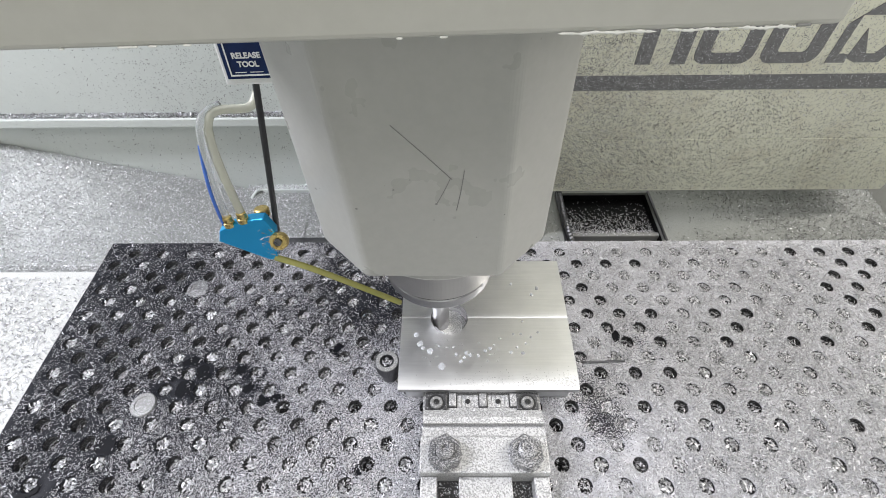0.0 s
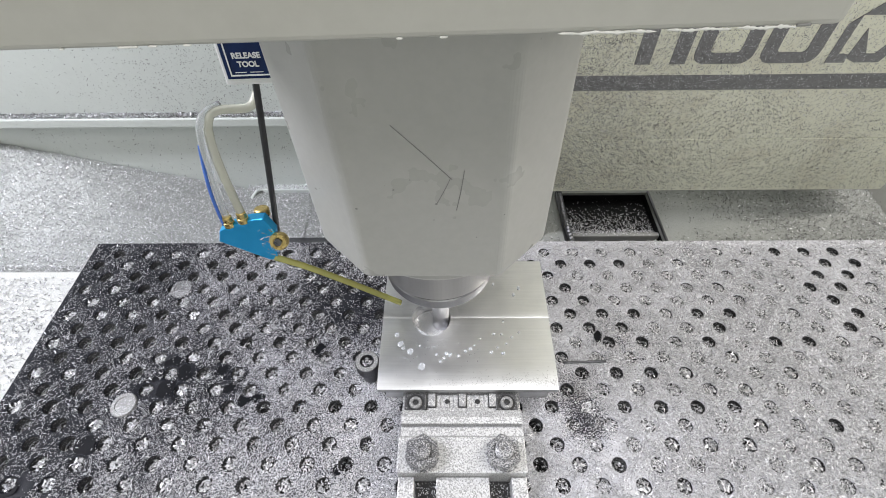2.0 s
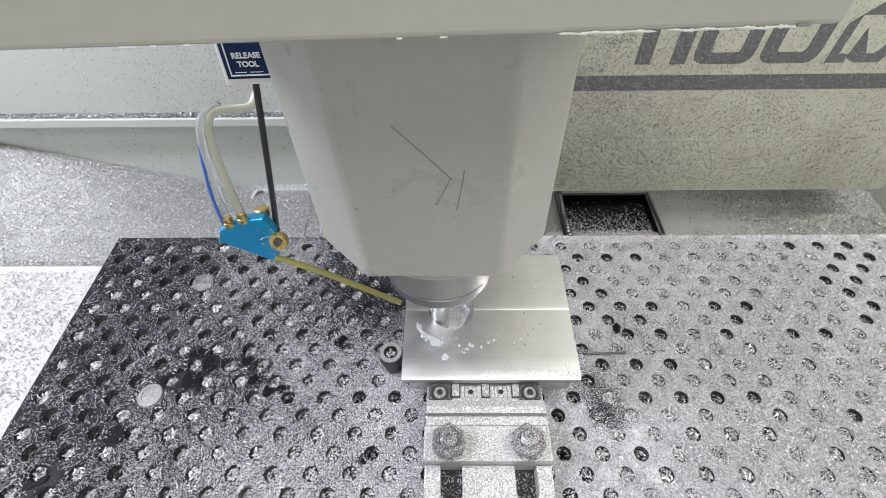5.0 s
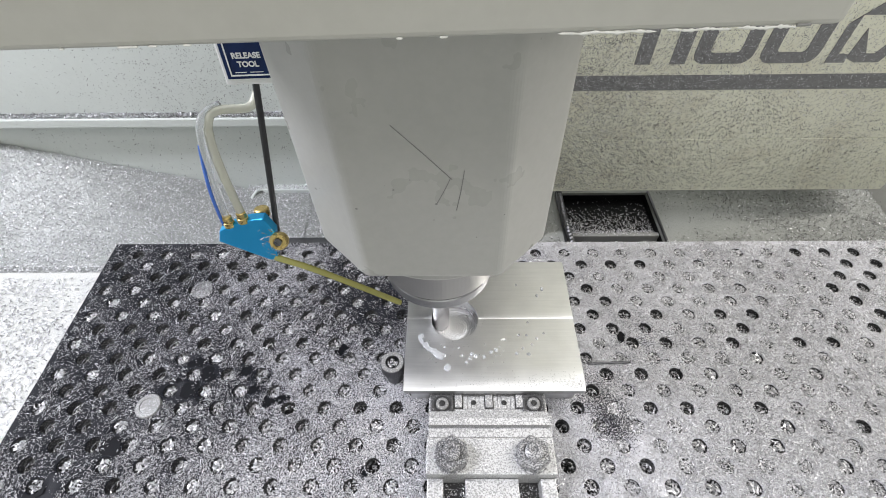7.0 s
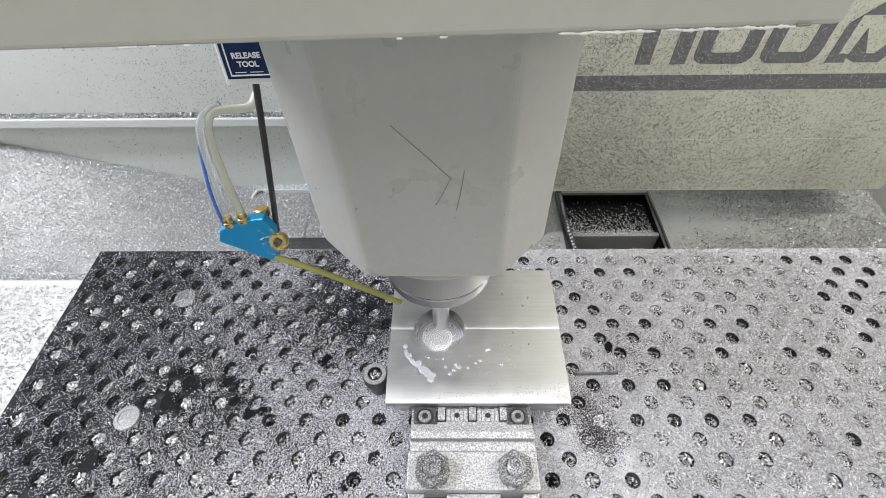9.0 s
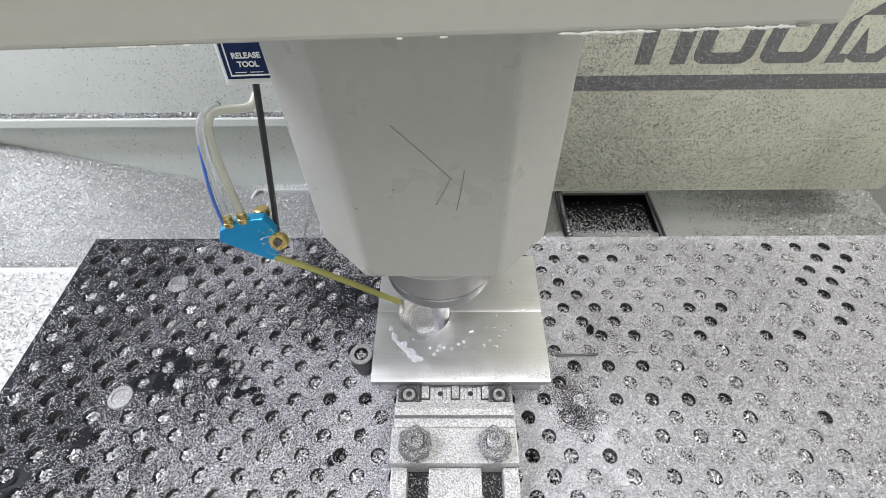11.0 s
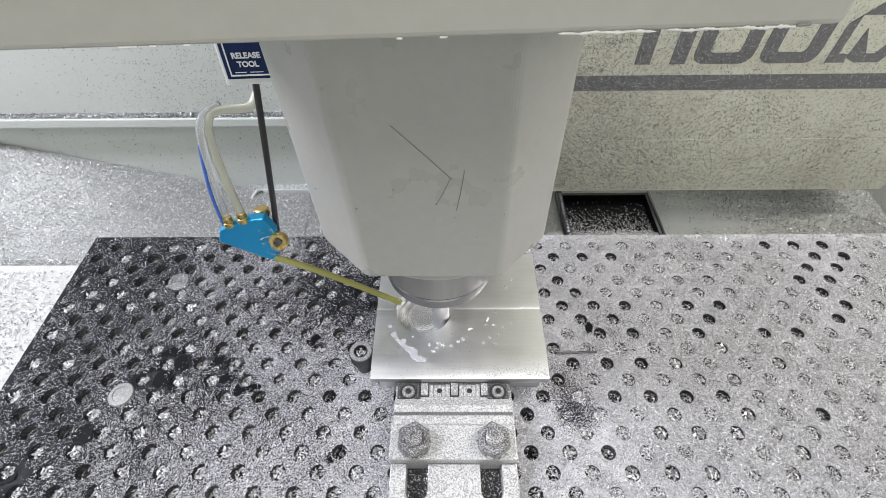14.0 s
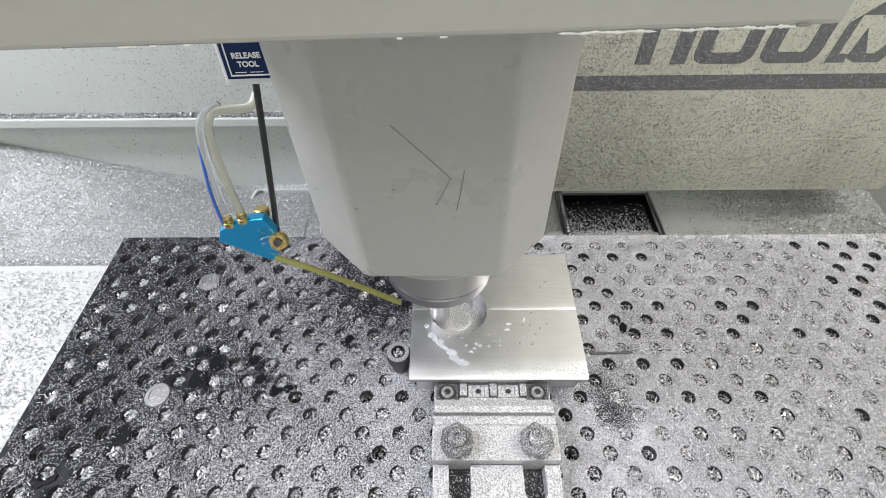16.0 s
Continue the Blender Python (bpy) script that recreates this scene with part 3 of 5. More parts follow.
def spindle():
    ob = thing("spindle_nose", "ground steel spindle nose with a flanged ring", "spindle", (TOOL.x, TOOL.y, 0.085))
    part("nose", lathe([(0, 0.066), (0.036, 0.066), (0.036, 0.0215), (0.0353, 0.0205), (0.0353, 0.0140), (0.0343, 0.0130), (0.030, 0.0128), (0, 0.0128)], 96), M_STEEL, ob, smooth=False)
    part("ring", lathe([(0, 0.0), (0.0315, 0.0), (0.0330, 0.0012), (0.0335, 0.0025), (0.0335, 0.0088), (0.0325, 0.0098), (0, 0.0099)], 96), M_RINGSTEEL, ob, "darker steel drive ring")
    # Nearly flush black band: the gap's shade is painted, not left to the recess.
    part("groove", lathe([(0.0, 0.0100), (0.0331, 0.0100), (0.0331, 0.0127), (0.0, 0.0127)], 72), M_ROD, ob, "black band painted for the groove's shade")
    part("key", box(0.026, 0.0350, 0.004, 0.014, -0.003, 0.004, 0.0008), M_STEEL, ob)
    part("tool_holder", lathe([(0, 0.001), (0.019, 0.001), (0.019, -0.008), (0.0165, -0.010), (0.0165, -0.015), (0.012, -0.017), (0, -0.017)], 48), M_STEEL, ob)
    return ob


Z_TOP, POCKET, Z_FLOOR = 0.025, 0.0218, 0.0135


def end_mill():
    """Shank, then twisted flutes."""
    ob = thing("end_mill", "bright carbide end mill with spiral flutes", "cutting tool", (TOOL.x, TOOL.y, Z_FLOOR + 0.0003))
    part("shank", lathe([(0, 0.026), (0.0064, 0.026), (0.0064, 0.060), (0, 0.060)], 32), M_CARBIDE, ob, smooth=False)
    bm = bmesh.new()
    n, rows, last = 30, 26, None
    for i in range(rows + 1):
        z = 0.026 * i / rows
        ring = []
        for k in range(n):
            a = 2 * math.pi * k / n
            s = (k % 10) / 10
            r = 0.0064 * (1 - 0.06 * math.sin(math.pi * s) ** 0.8) if s else 0.0064
            ring.append(bm.verts.new((r * math.cos(a + z * 110), r * math.sin(a + z * 110), z)))
        if last:
            for k in range(n):
                bm.faces.new((last[k], last[(k + 1) % n], ring[(k + 1) % n], ring[k]))
        else:
            bm.faces.new(ring[::-1])
        last = ring
    bm.faces.new(last)
    part("flutes", bm, M_CARBIDE, ob)
    return ob


HEAD = head()
SPINDLE = spindle()
END_MILL = end_mill()


# ---- sign, stand and coolant block beside the housing ----
def text_mesh(body, size, depth=0.0002, align="CENTER"):
    cu = bpy.data.curves.new("lettering", "FONT")
    cu.body, cu.size, cu.extrude, cu.offset, cu.align_x, cu.align_y = body, size, depth, size * 0.028, align, "CENTER"
    ob = bpy.data.objects.new("lettering", cu)
    scene.collection.objects.link(ob)
    me = bpy.data.meshes.new_from_object(ob.evaluated_get(bpy.context.evaluated_depsgraph_get()))
    bpy.data.objects.remove(ob)
    return me


def sign():
    ob = thing("release_sign", "navy and white plastic sign reading release tool", "sign", (-0.1200, 0.070, 0.2083))
    ob.rotation_euler = (radians(-8), 0, radians(3))
    part("board", box(-0.0165, 0.0165, 0, 0.0022, 0, 0.050, 0.0009), M_SIGN_WHITE, ob, "white sign board")
    part("border", box(-0.0147, 0.0147, -0.0004, 0.001, 0.0030, 0.048, 0.0003), M_SIGN_BLUE, ob, "navy field")
    for x0, x1, z0, z1 in ((-0.0128, -0.0122, 0.0050, 0.046), (0.0122, 0.0128, 0.0050, 0.046), (-0.0128, 0.0128, 0.0044, 0.0050)):
        part("frame_line", box(x0, x1, -0.0007, 0.0, z0, z1), M_SIGN_WHITE, ob, "thin white line")
    for body, z in (("RELEASE", 0.0134), ("TOOL", 0.0096)):
        me = text_mesh(body, 0.0034)
        me.transform(pose(-0.0038, -0.0006, z, 90))
        part("lettering", me, M_SIGN_WHITE, ob, "white lettering")
    for k in range(2):
        part("small_print", box(-0.0105 + k * 0.0066, -0.0055 + k * 0.0076, -0.0006, 0.0, 0.0059, 0.0062), M_SIGN_WHITE, ob)
    part("bracket", box(-0.008, 0.0795, 0.0025, 0.010, 0.02, 0.07, 0.001), M_HEAD, ob)


sign()


def coolant_unit():
    """Rod, blue mist block, hoses and the yellow nozzle tube."""
    y = 0.060
    ob = thing("mist_coolant_unit", "blue anodised mist coolant block on a black rod with hoses", "coolant unit", (-0.15, y, 0.11))
    o = Vector((-0.15, y, 0.11))

    def loc(*pts):
        return [Vector(p) - o for p in pts]
    part("rod", tube(loc((-0.1245, 0.0835, 0.235), (-0.1279, 0.080, 0.2017), (-0.1390, 0.0640, 0.1130)), 0.0017, 14, 6), M_ROD, ob, "black steel rod")
    outline = [(-0.1730, 0.1121), (-0.1475, 0.0944), (-0.1425, 0.0944), (-0.1369, 0.1200), (-0.1406, 0.1312), (-0.1491, 0.1303), (-0.1642, 0.1246), (-0.1695, 0.1212)]
    bm = prism([(x - o.x, z - o.z) for x, z in outline], -0.0035, 0.0025, 0.0006)
    bm.transform(pose(0, 0, 0, 90))
    part("block", bm, M_BLUE, ob, "blue anodised block")

    def knob(name, c, d, prof, mat, label):
        bm = lathe(prof, 28)
        q = Vector(d).to_track_quat("Z", "Y").to_matrix().to_4x4()
        bm.transform(Matrix.Translation(Vector(c) - o) @ q)
        return part(name, bm, mat, ob, label)
    k = knob("thumb_nut", (-0.1345, 0.0560, 0.1155), (0.0, -0.85, 0.5), [(0, 0), (0.0051, 0), (0.0054, 0.001), (0.0054, 0.004), (0.0048, 0.005), (0.0030, 0.005), (0.0028, 0.0042), (0, 0.0042)], M_BRASS, "brass clamp nut")
    bm = lathe([(0, 0.0043), (0.0024, 0.0043), (0.0024, 0.0056), (0.0014, 0.0056), (0.0014, 0.0048), (0, 0.0048)], 6)
    bm.transform(Matrix.Translation(Vector((-0.1345, 0.0560, 0.1155)) - o) @ Vector((0.0, -0.85, 0.5)).to_track_quat("Z", "Y").to_matrix().to_4x4())
    part("screw", bm, M_DARKSTEEL, k)
    knob("knurled_screw", (-0.1448, 0.066, 0.1205), (-0.05, 0.3, 1.0), [(0, 0), (0.0028, 0), (0.0028, 0.004), (0.0044, 0.0045), (0.0044, 0.0085), (0.0036, 0.0094), (0, 0.0094)], M_BRASS, "knurled brass screw")
    for c, d in (((-0.1622, y - 0.001, 0.1248), (-0.02, 0.1, 1)), ((-0.1530, y - 0.001, 0.1282), (0.0, 0.1, 1))):
        knob("fitting", c, d, [(0, 0), (0.0032, 0), (0.0032, 0.003), (0.0027, 0.0034), (0.0027, 0.0065), (0.0021, 0.0072), (0, 0.0072)], M_BRASS, "brass hose fitting")
    part("hose", tube(loc((-0.1530, 0.060, 0.1335), (-0.1537, 0.062, 0.1608), (-0.1546, 0.066, 0.1779), (-0.1533, 0.070, 0.1886), (-0.1497, 0.076, 0.1907), (-0.1374, 0.084, 0.1872), (-0.1330, 0.090, 0.192)), 0.0023, 14, 8), M_HOSE, ob, "milky plastic hose", True)
    part("clear_hose", tube(loc((-0.1623, 0.060, 0.1305), (-0.1592, 0.060, 0.1566), (-0.1572, 0.062, 0.1776), (-0.1563, 0.066, 0.1882), (-0.1543, 0.072, 0.1921), (-0.1490, 0.079, 0.1925)), 0.0019, 12, 8), M_CLEAR, ob, "clear plastic hose", True)
    part("blue_line", tube(loc((-0.1651, 0.058, 0.1265), (-0.1630, 0.058, 0.1500), (-0.1604, 0.060, 0.1683), (-0.1591, 0.063, 0.1793)), 0.0009, 10, 8), M_BLUEHOSE, ob, "thin blue hose", True)
    part("nozzle_tube", tube(loc((-0.1440, 0.0580, 0.0965), (-0.125, 0.0580, 0.0855), (-0.100, 0.0575, 0.0685), (-0.0690, 0.0565, 0.0465)), 0.0021, 12, 8), M_NOZZLE, ob, "translucent yellow nozzle tube", True)
    # arm that carries the rod from the head
    part("arm", box(-0.137 - o.x, -0.092 - o.x, 0.081 - o.y, 0.089 - o.y, 0.228 - o.z, 0.240 - o.z, 0.001), M_DARKSTEEL, ob)
    return ob


MIST = coolant_unit()

# ---- the table and the drilled plate on it ----
Z_TABLE = -0.019
PX0, PX1, PY0, PY1 = -0.3429, 0.4191, -0.2032, 0.1524
PITCH = 0.0127


def mill_table():
    ob = part("mill_table", box(-0.62, 0.60, -0.22, 0.1352, Z_TABLE - 0.05, Z_TABLE - 0.0002, 0.0012), M_TABLE)
    tagged(rides(ob), "pale iron mill table covered in aluminium swarf", "mill table")
    part("gutter", box(-0.62, 0.60, 0.1354, 0.150, -0.05, -0.030, 0.0008), M_TRAY, ob, "dull gutter along the table edge")
    return ob


TABLE = mill_table()


def hole_sites():
    for j in range(-15, 12):
        for i in range(-26, 33):
            if (i + j) % 2 == 0:
                x, y = i * PITCH, j * PITCH
                if PX0 + 0.009 < x < PX1 - 0.009 and PY0 + 0.009 < y < PY1 - 0.009:
                    yield i, j, x, y


def drilled_plate():
    """One slab; every hole is cut through its top, stepped and open below."""
    verts, faces, bright, walls = [], [], set(), set()
    n = 16

    def vert(x, y, z):
        verts.append((x, y, z))
        return len(verts) - 1
    sites = {(i, j): (x, y) for i, j, x, y in hole_sites()}
    h = PITCH / 2
    rows = range(-16, 12)
    for j in rows:
        y = j * PITCH
        y0, y1 = max(y - h, PY0), min(y + h, PY1)
        if j == 11:
            y1 = PY1
        if y1 - y0 < 1e-5:
            continue
        x = PX0
        row = sorted(sx for (i, jj), (sx, sy) in sites.items() if jj == j)
        for sx in row:
            a, b = sx - PITCH, sx + PITCH
            if sx == row[0]:
                a = PX0
            if sx == row[-1]:
                b = PX1
            a = max(a, x)
            ring = []
            out = []
            for k in range(n):
                t = 2 * math.pi * k / n
                c, s = math.cos(t), math.sin(t)
                ring.append((sx + 0.0054 * c, y + 0.0054 * s))
                m = min((((b - sx) / c) if c > 1e-6 else ((a - sx) / c) if c < -1e-6 else 9), (((y1 - y) / s) if s > 1e-6 else ((y0 - y) / s) if s < -1e-6 else 9))
                out.append((sx + m * c, y + m * s))
            for cx, cy in ((b, y1), (a, y1), (a, y0), (b, y0)):
                k = min(range(n), key=lambda q: (out[q][0] - cx) ** 2 + (out[q][1] - cy) ** 2)
                out[k] = (cx, cy)
            o = [vert(px_, py_, 0) for px_, py_ in out]
            levels = [[vert(px_, py_, 0) for px_, py_ in ring]]
            for r, z in ((0.0049, -0.0006), (0.0049, -0.0062), (0.0041, -0.0066), (0.0041, -0.0165)):
                levels.append([vert(sx + (px_ - sx) * r / 0.0054, y + (py_ - y) * r / 0.0054, z) for px_, py_ in ring])
            for k in range(n):
                q = (k + 1) % n
                faces.append((o[k], o[q], levels[0][q], levels[0][k]))
                for m, (u, l) in enumerate(zip(levels, levels[1:])):
                    faces.append((u[k], u[q], l[q], l[k]))
                    if m == 2:
                        bright.add(len(faces) - 1)
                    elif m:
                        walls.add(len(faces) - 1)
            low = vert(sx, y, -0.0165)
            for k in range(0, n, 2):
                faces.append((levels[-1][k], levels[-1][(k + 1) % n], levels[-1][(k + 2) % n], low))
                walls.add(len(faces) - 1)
            x = b
        if not row:
            faces.append(tuple(vert(*c, 0) for c in ((PX0, y0), (PX1, y0), (PX1, y1), (PX0, y1))))
    for (xa, ya), (xb, yb) in (((PX0, PY0), (PX1, PY0)), ((PX1, PY0), (PX1, PY1)), ((PX1, PY1), (PX0, PY1)), ((PX0, PY1), (PX0, PY0))):
        faces.append((vert(xa, ya, 0), vert(xa, ya, Z_TABLE), vert(xb, yb, Z_TABLE), vert(xb, yb, 0)))
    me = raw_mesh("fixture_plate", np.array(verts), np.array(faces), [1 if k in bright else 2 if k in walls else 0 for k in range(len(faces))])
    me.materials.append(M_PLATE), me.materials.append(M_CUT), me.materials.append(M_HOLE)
    ob = part("fixture_plate", me, M_PLATE)
    return tagged(rides(ob), "black anodised fixture plate with staggered holes, strewn with chips", "fixture plate")


PLATE = drilled_plate()


def plug(x, y, r, label, sunk, mat):
    ob = part("plug", lathe([(0, 0.0012), (r * 0.62, 0.0012), (r * 0.66, 0.0018), (r * 0.94, 0.0018), (r, 0.0010), (r, 0), (0, 0)], 40), mat)
    ob.location = (x, y, 0.0001 - sunk)
    tagged(rides(ob), label, "plug", "plugs in the plate")


plug(-0.252, 0.001, 0.0088, "round dull metal plug lying over the fixture plate", 0.0, M_PLUG)
plug(-0.2475, 0.1015, 0.0088, "round swarf-covered metal plug in the fixture plate", 0.0011, M_NUT)


def stop_screw():
    ob = thing("stop_screw", "dull socket-head screw standing beside the workpiece", "screw", (-0.0785, 0.0235, 0))
    part("shank", lathe([(0, 0), (0.0060, 0), (0.0060, 0.0125), (0, 0.0125)], 24), M_DARKSTEEL, ob)
    hd = part("head", lathe([(0.0046, 0.0126), (0.0078, 0.0126), (0.0082, 0.0135), (0.0082, 0.0225), (0.0079, 0.0230), (0.0046, 0.0230)], 40), M_DARKSTEEL, ob)
    for k in range(40):
        a = 2 * math.pi * k / 40
        ridge = tube([(0.0082 * math.cos(a), 0.0082 * math.sin(a), 0.0140), (0.0082 * math.cos(a), 0.0082 * math.sin(a), 0.0222)], 0.00022, 5, 1)
        part("knurl", ridge, M_DARKSTEEL, hd)
    part("rim", lathe([(0.0050, 0.0229), (0.0050, 0.0236), (0.0072, 0.0236), (0.0079, 0.0231)], 40), M_PLUG, hd, "scuffed bright rim")
    part("socket", lathe([(0.0046, 0.0232), (0.0046, 0.0170), (0, 0.0170)], 6), M_DARKSTEEL, hd, "hexagon socket")
    rng = np.random.default_rng(31)
    a, r = rng.uniform(0, 6.28, 26), 0.0032 * np.sqrt(rng.random(26))
    part("socket_swarf", chips("socket_swarf", np.c_[r * np.cos(a), r * np.sin(a), rng.uniform(0.0195, 0.0215, 26)], rng, (0.0015, 0.0035), (0.0006, 0.0012), 0.5), M_CHIP, ob)["kind"] = "stuff"
    rides(ob)


stop_screw()

def loose_pin():
    bm = tube([(0, 0, 0.0009), (0.016, 0.0006, 0.0009), (0.032, 0.0012, 0.0009)], 0.0009, 10, 4)
    ob = part("loose_pin", bm, M_DARKSTEEL, smooth=True)
    ob.location = (0.0635, 0.0330, 0.0003)
    tagged(rides(ob), "thin dark steel pin lying on the fixture plate", "pin")


loose_pin()

# ---- workpiece ----
WX0, WX1, WY0, WY1 = -0.0697, 0.0522, 0.0030, 0.1095
BORE = TOOL + START
BORE.z = 0


RIDGE = 0.0570


def top_z(y):
    """The plate's upper face: rolled off at the front, and rising softly behind a crease."""
    d, e = y - WY0, y - RIDGE
    z = -0.0026 * max(0.0, 1 - d / 0.0150) ** 2.0
    return z + (0.0005 * (1 - math.exp(-e / 0.0011)) + 0.0003 * (1 - math.exp(-e / 0.006)) if e > 0 else 0.0)


def workpiece():
    ob = thing("workpiece", "bright aluminium plate being bored, wet with coolant", "workpiece", (0, 0, 0))
    n = 72
    cols = sorted(set(list(np.linspace(WX0, BORE.x - POCKET, 14)) + [BORE.x - POCKET * math.cos(math.pi * k / 48) for k in range(49)] + list(np.linspace(BORE.x + POCKET, WX1, 30))))
    top, edge = bmesh.new(), bmesh.new()
    last = None
    for x in cols:
        h = math.sqrt(max(POCKET ** 2 - (x - BORE.x) ** 2, 0.0))
        lo, hi = (BORE.y - h, BORE.y + h) if h > 1e-6 else (RIDGE, RIDGE)
        hi = max(hi, lo)
        ys = [WY0 + (lo - WY0) * (k / 18) ** 1.5 for k in range(19)]
        yb = [hi + (WY1 - hi) * (k / 18) ** 1.6 for k in range(19)]
        now = [[top.verts.new((x, y, Z_TOP + top_z(y))) for y in row] for row in (ys, yb)]
        if last:
            for a, b in zip(last, now):
                for k in range(18):
                    top.faces.new((a[k], b[k], b[k + 1], a[k + 1]))
        last = now
    part("upper_face", top, M_ALU, ob, "", True)
    low = Z_TOP - 0.0072
    for fixed in (WY0, WY1):
        z = Z_TOP + top_z(fixed)
        edge.faces.new([edge.verts.new((x, fixed, h)) for x, h in ((WX0, low), (WX1, low), (WX1, z), (WX0, z))])
    for fixed in (WX0, WX1):
        ys = [WY0 + (WY1 - WY0) * k / 60 for k in range(61)]
        for a, b in zip(ys, ys[1:]):
            edge.faces.new([edge.verts.new((fixed, y, z)) for y, z in ((a, low), (b, low), (b, Z_TOP + top_z(b)), (a, Z_TOP + top_z(a)))])
    bx0, bx1, by0, by1 = BORE.x - POCKET, BORE.x + POCKET, BORE.y - POCKET, BORE.y + POCKET
    for x0, x1, y0, y1 in ((WX0, bx0, WY0, WY1), (bx1, WX1, WY0, WY1), (bx0, bx1, WY0, by0), (bx0, bx1, by1, WY1)):
        edge.faces.new([edge.verts.new(c) for c in ((x0, y0, low), (x0, y1, low), (x1, y1, low), (x1, y0, low))])
    part("sawn_edge", edge, M_SAWN, ob, "dull sawn edge")
    bm = bmesh.new()
    ring = [(POCKET * math.cos(2 * math.pi * k / n), POCKET * math.sin(2 * math.pi * k / n)) for k in range(n)]
    low = [bm.verts.new((x, y, Z_FLOOR)) for x, y in ring]
    high = [bm.verts.new((x, y, Z_TOP + top_z(BORE.y + y) - 0.00002)) for x, y in ring]
    for k in range(n):
        bm.faces.new((low[k], high[k], high[(k + 1) % n], low[(k + 1) % n]))
    part("bore_wall", bm, M_BOREWALL, ob, "freshly cut bore wall").location = (BORE.x, BORE.y, 0)
    bm = bmesh.new()
    bm.faces.new([bm.verts.new((x, y, Z_FLOOR)) for x, y in ring])
    part("bore_floor", bm, M_BORE, ob, "freshly cut floor with swirled cutter marks").location = (BORE.x, BORE.y, 0)
    for k in range(20):
        a, rho, span = 2.4 * k, 0.0030 + 0.0062 * ((k * 0.618) % 1), 0.9 + 1.3 * ((k * 0.37) % 1)
        c = Vector((rho * math.cos(a), rho * math.sin(a), 0))
        arc = [(BORE.x + c.x + 0.0063 * math.cos(a + t), BORE.y + c.y + 0.0063 * math.sin(a + t), Z_FLOOR) for t in np.linspace(-span, span, 9)]
        part("tool_mark", tube(arc, 0.00013, 6, 3), M_GLINT, ob, "circular cutter mark painted white as a glint")
    part("core", box(WX0 + 0.004, WX1 - 0.004, WY0 + 0.004, WY1 - 0.004, 0.0005, Z_FLOOR - 0.0002), M_ALU, ob)
    return rides(ob)


WORK = workpiece()


def stock_segments():
    """The metal that the cutter still has to take: ring segments round the bore."""
    made, inner, step, rings, parts = [], 0.0135, 0.00119, 7, 24
    for g in range(rings):
        r0, r1 = inner + g * step, inner + (g + 1) * step - 0.00001
        if g == rings - 1:
            r1 = POCKET - 0.00001
        for s in range(parts):
            a0, a1 = 2 * math.pi * s / parts, 2 * math.pi * (s + 1) / parts
            bm = bmesh.new()
            cut_face, rows = [], []
            for k in range(13):
                a = a0 + (a1 - a0) * k / 12
                column = []
                for r in (r0, r1):
                    x, y = r * math.cos(a), r * math.sin(a)
                    column += [bm.verts.new((x, y, top_z(BORE.y + y))), bm.verts.new((x, y, Z_FLOOR - Z_TOP))]
                rows.append(column)
            for p, q in zip(rows, rows[1:]):
                bm.faces.new((p[0], p[2], q[2], q[0]))
                cut_face += [bm.faces.new((p[1], p[0], q[0], q[1])), bm.faces.new((p[2], p[3], q[3], q[2]))]
                bm.faces.new((p[3], p[1], q[1], q[3]))
            cut_face += [bm.faces.new((rows[0][0], rows[0][1], rows[0][3], rows[0][2])), bm.faces.new((rows[-1][2], rows[-1][3], rows[-1][1], rows[-1][0]))]
            for face in cut_face:
                face.material_index = 1
            bmesh.ops.recalc_face_normals(bm, faces=bm.faces[:])
            me = mesh_of("stock_segment", bm)
            me.materials.append(M_ALU), me.materials.append(M_BOREWALL)
            ob = part("stock_segment", me, M_ALU, WORK)
            ob.location = (BORE.x, BORE.y, Z_TOP - 0.00002)
            am, rm = (a0 + a1) / 2, (r0 + r1) / 2
            spot = Vector((rm * math.cos(am), rm * math.sin(am), 0))
            cut = None
            for k in range(-60, 481):
                t = k / 30
                if t < 0:
                    w = orbit(0.0).copy()
                    w.rotate(Euler((0, 0, radians(108 * t))))
                    w *= 1 + 0.04 * t
                else:
                    w = orbit(t)
                if (spot + w).length < 0.0069:
                    cut = t
                    break
            made.append((ob, cut))
    return made


SEGMENTS = stock_segments()


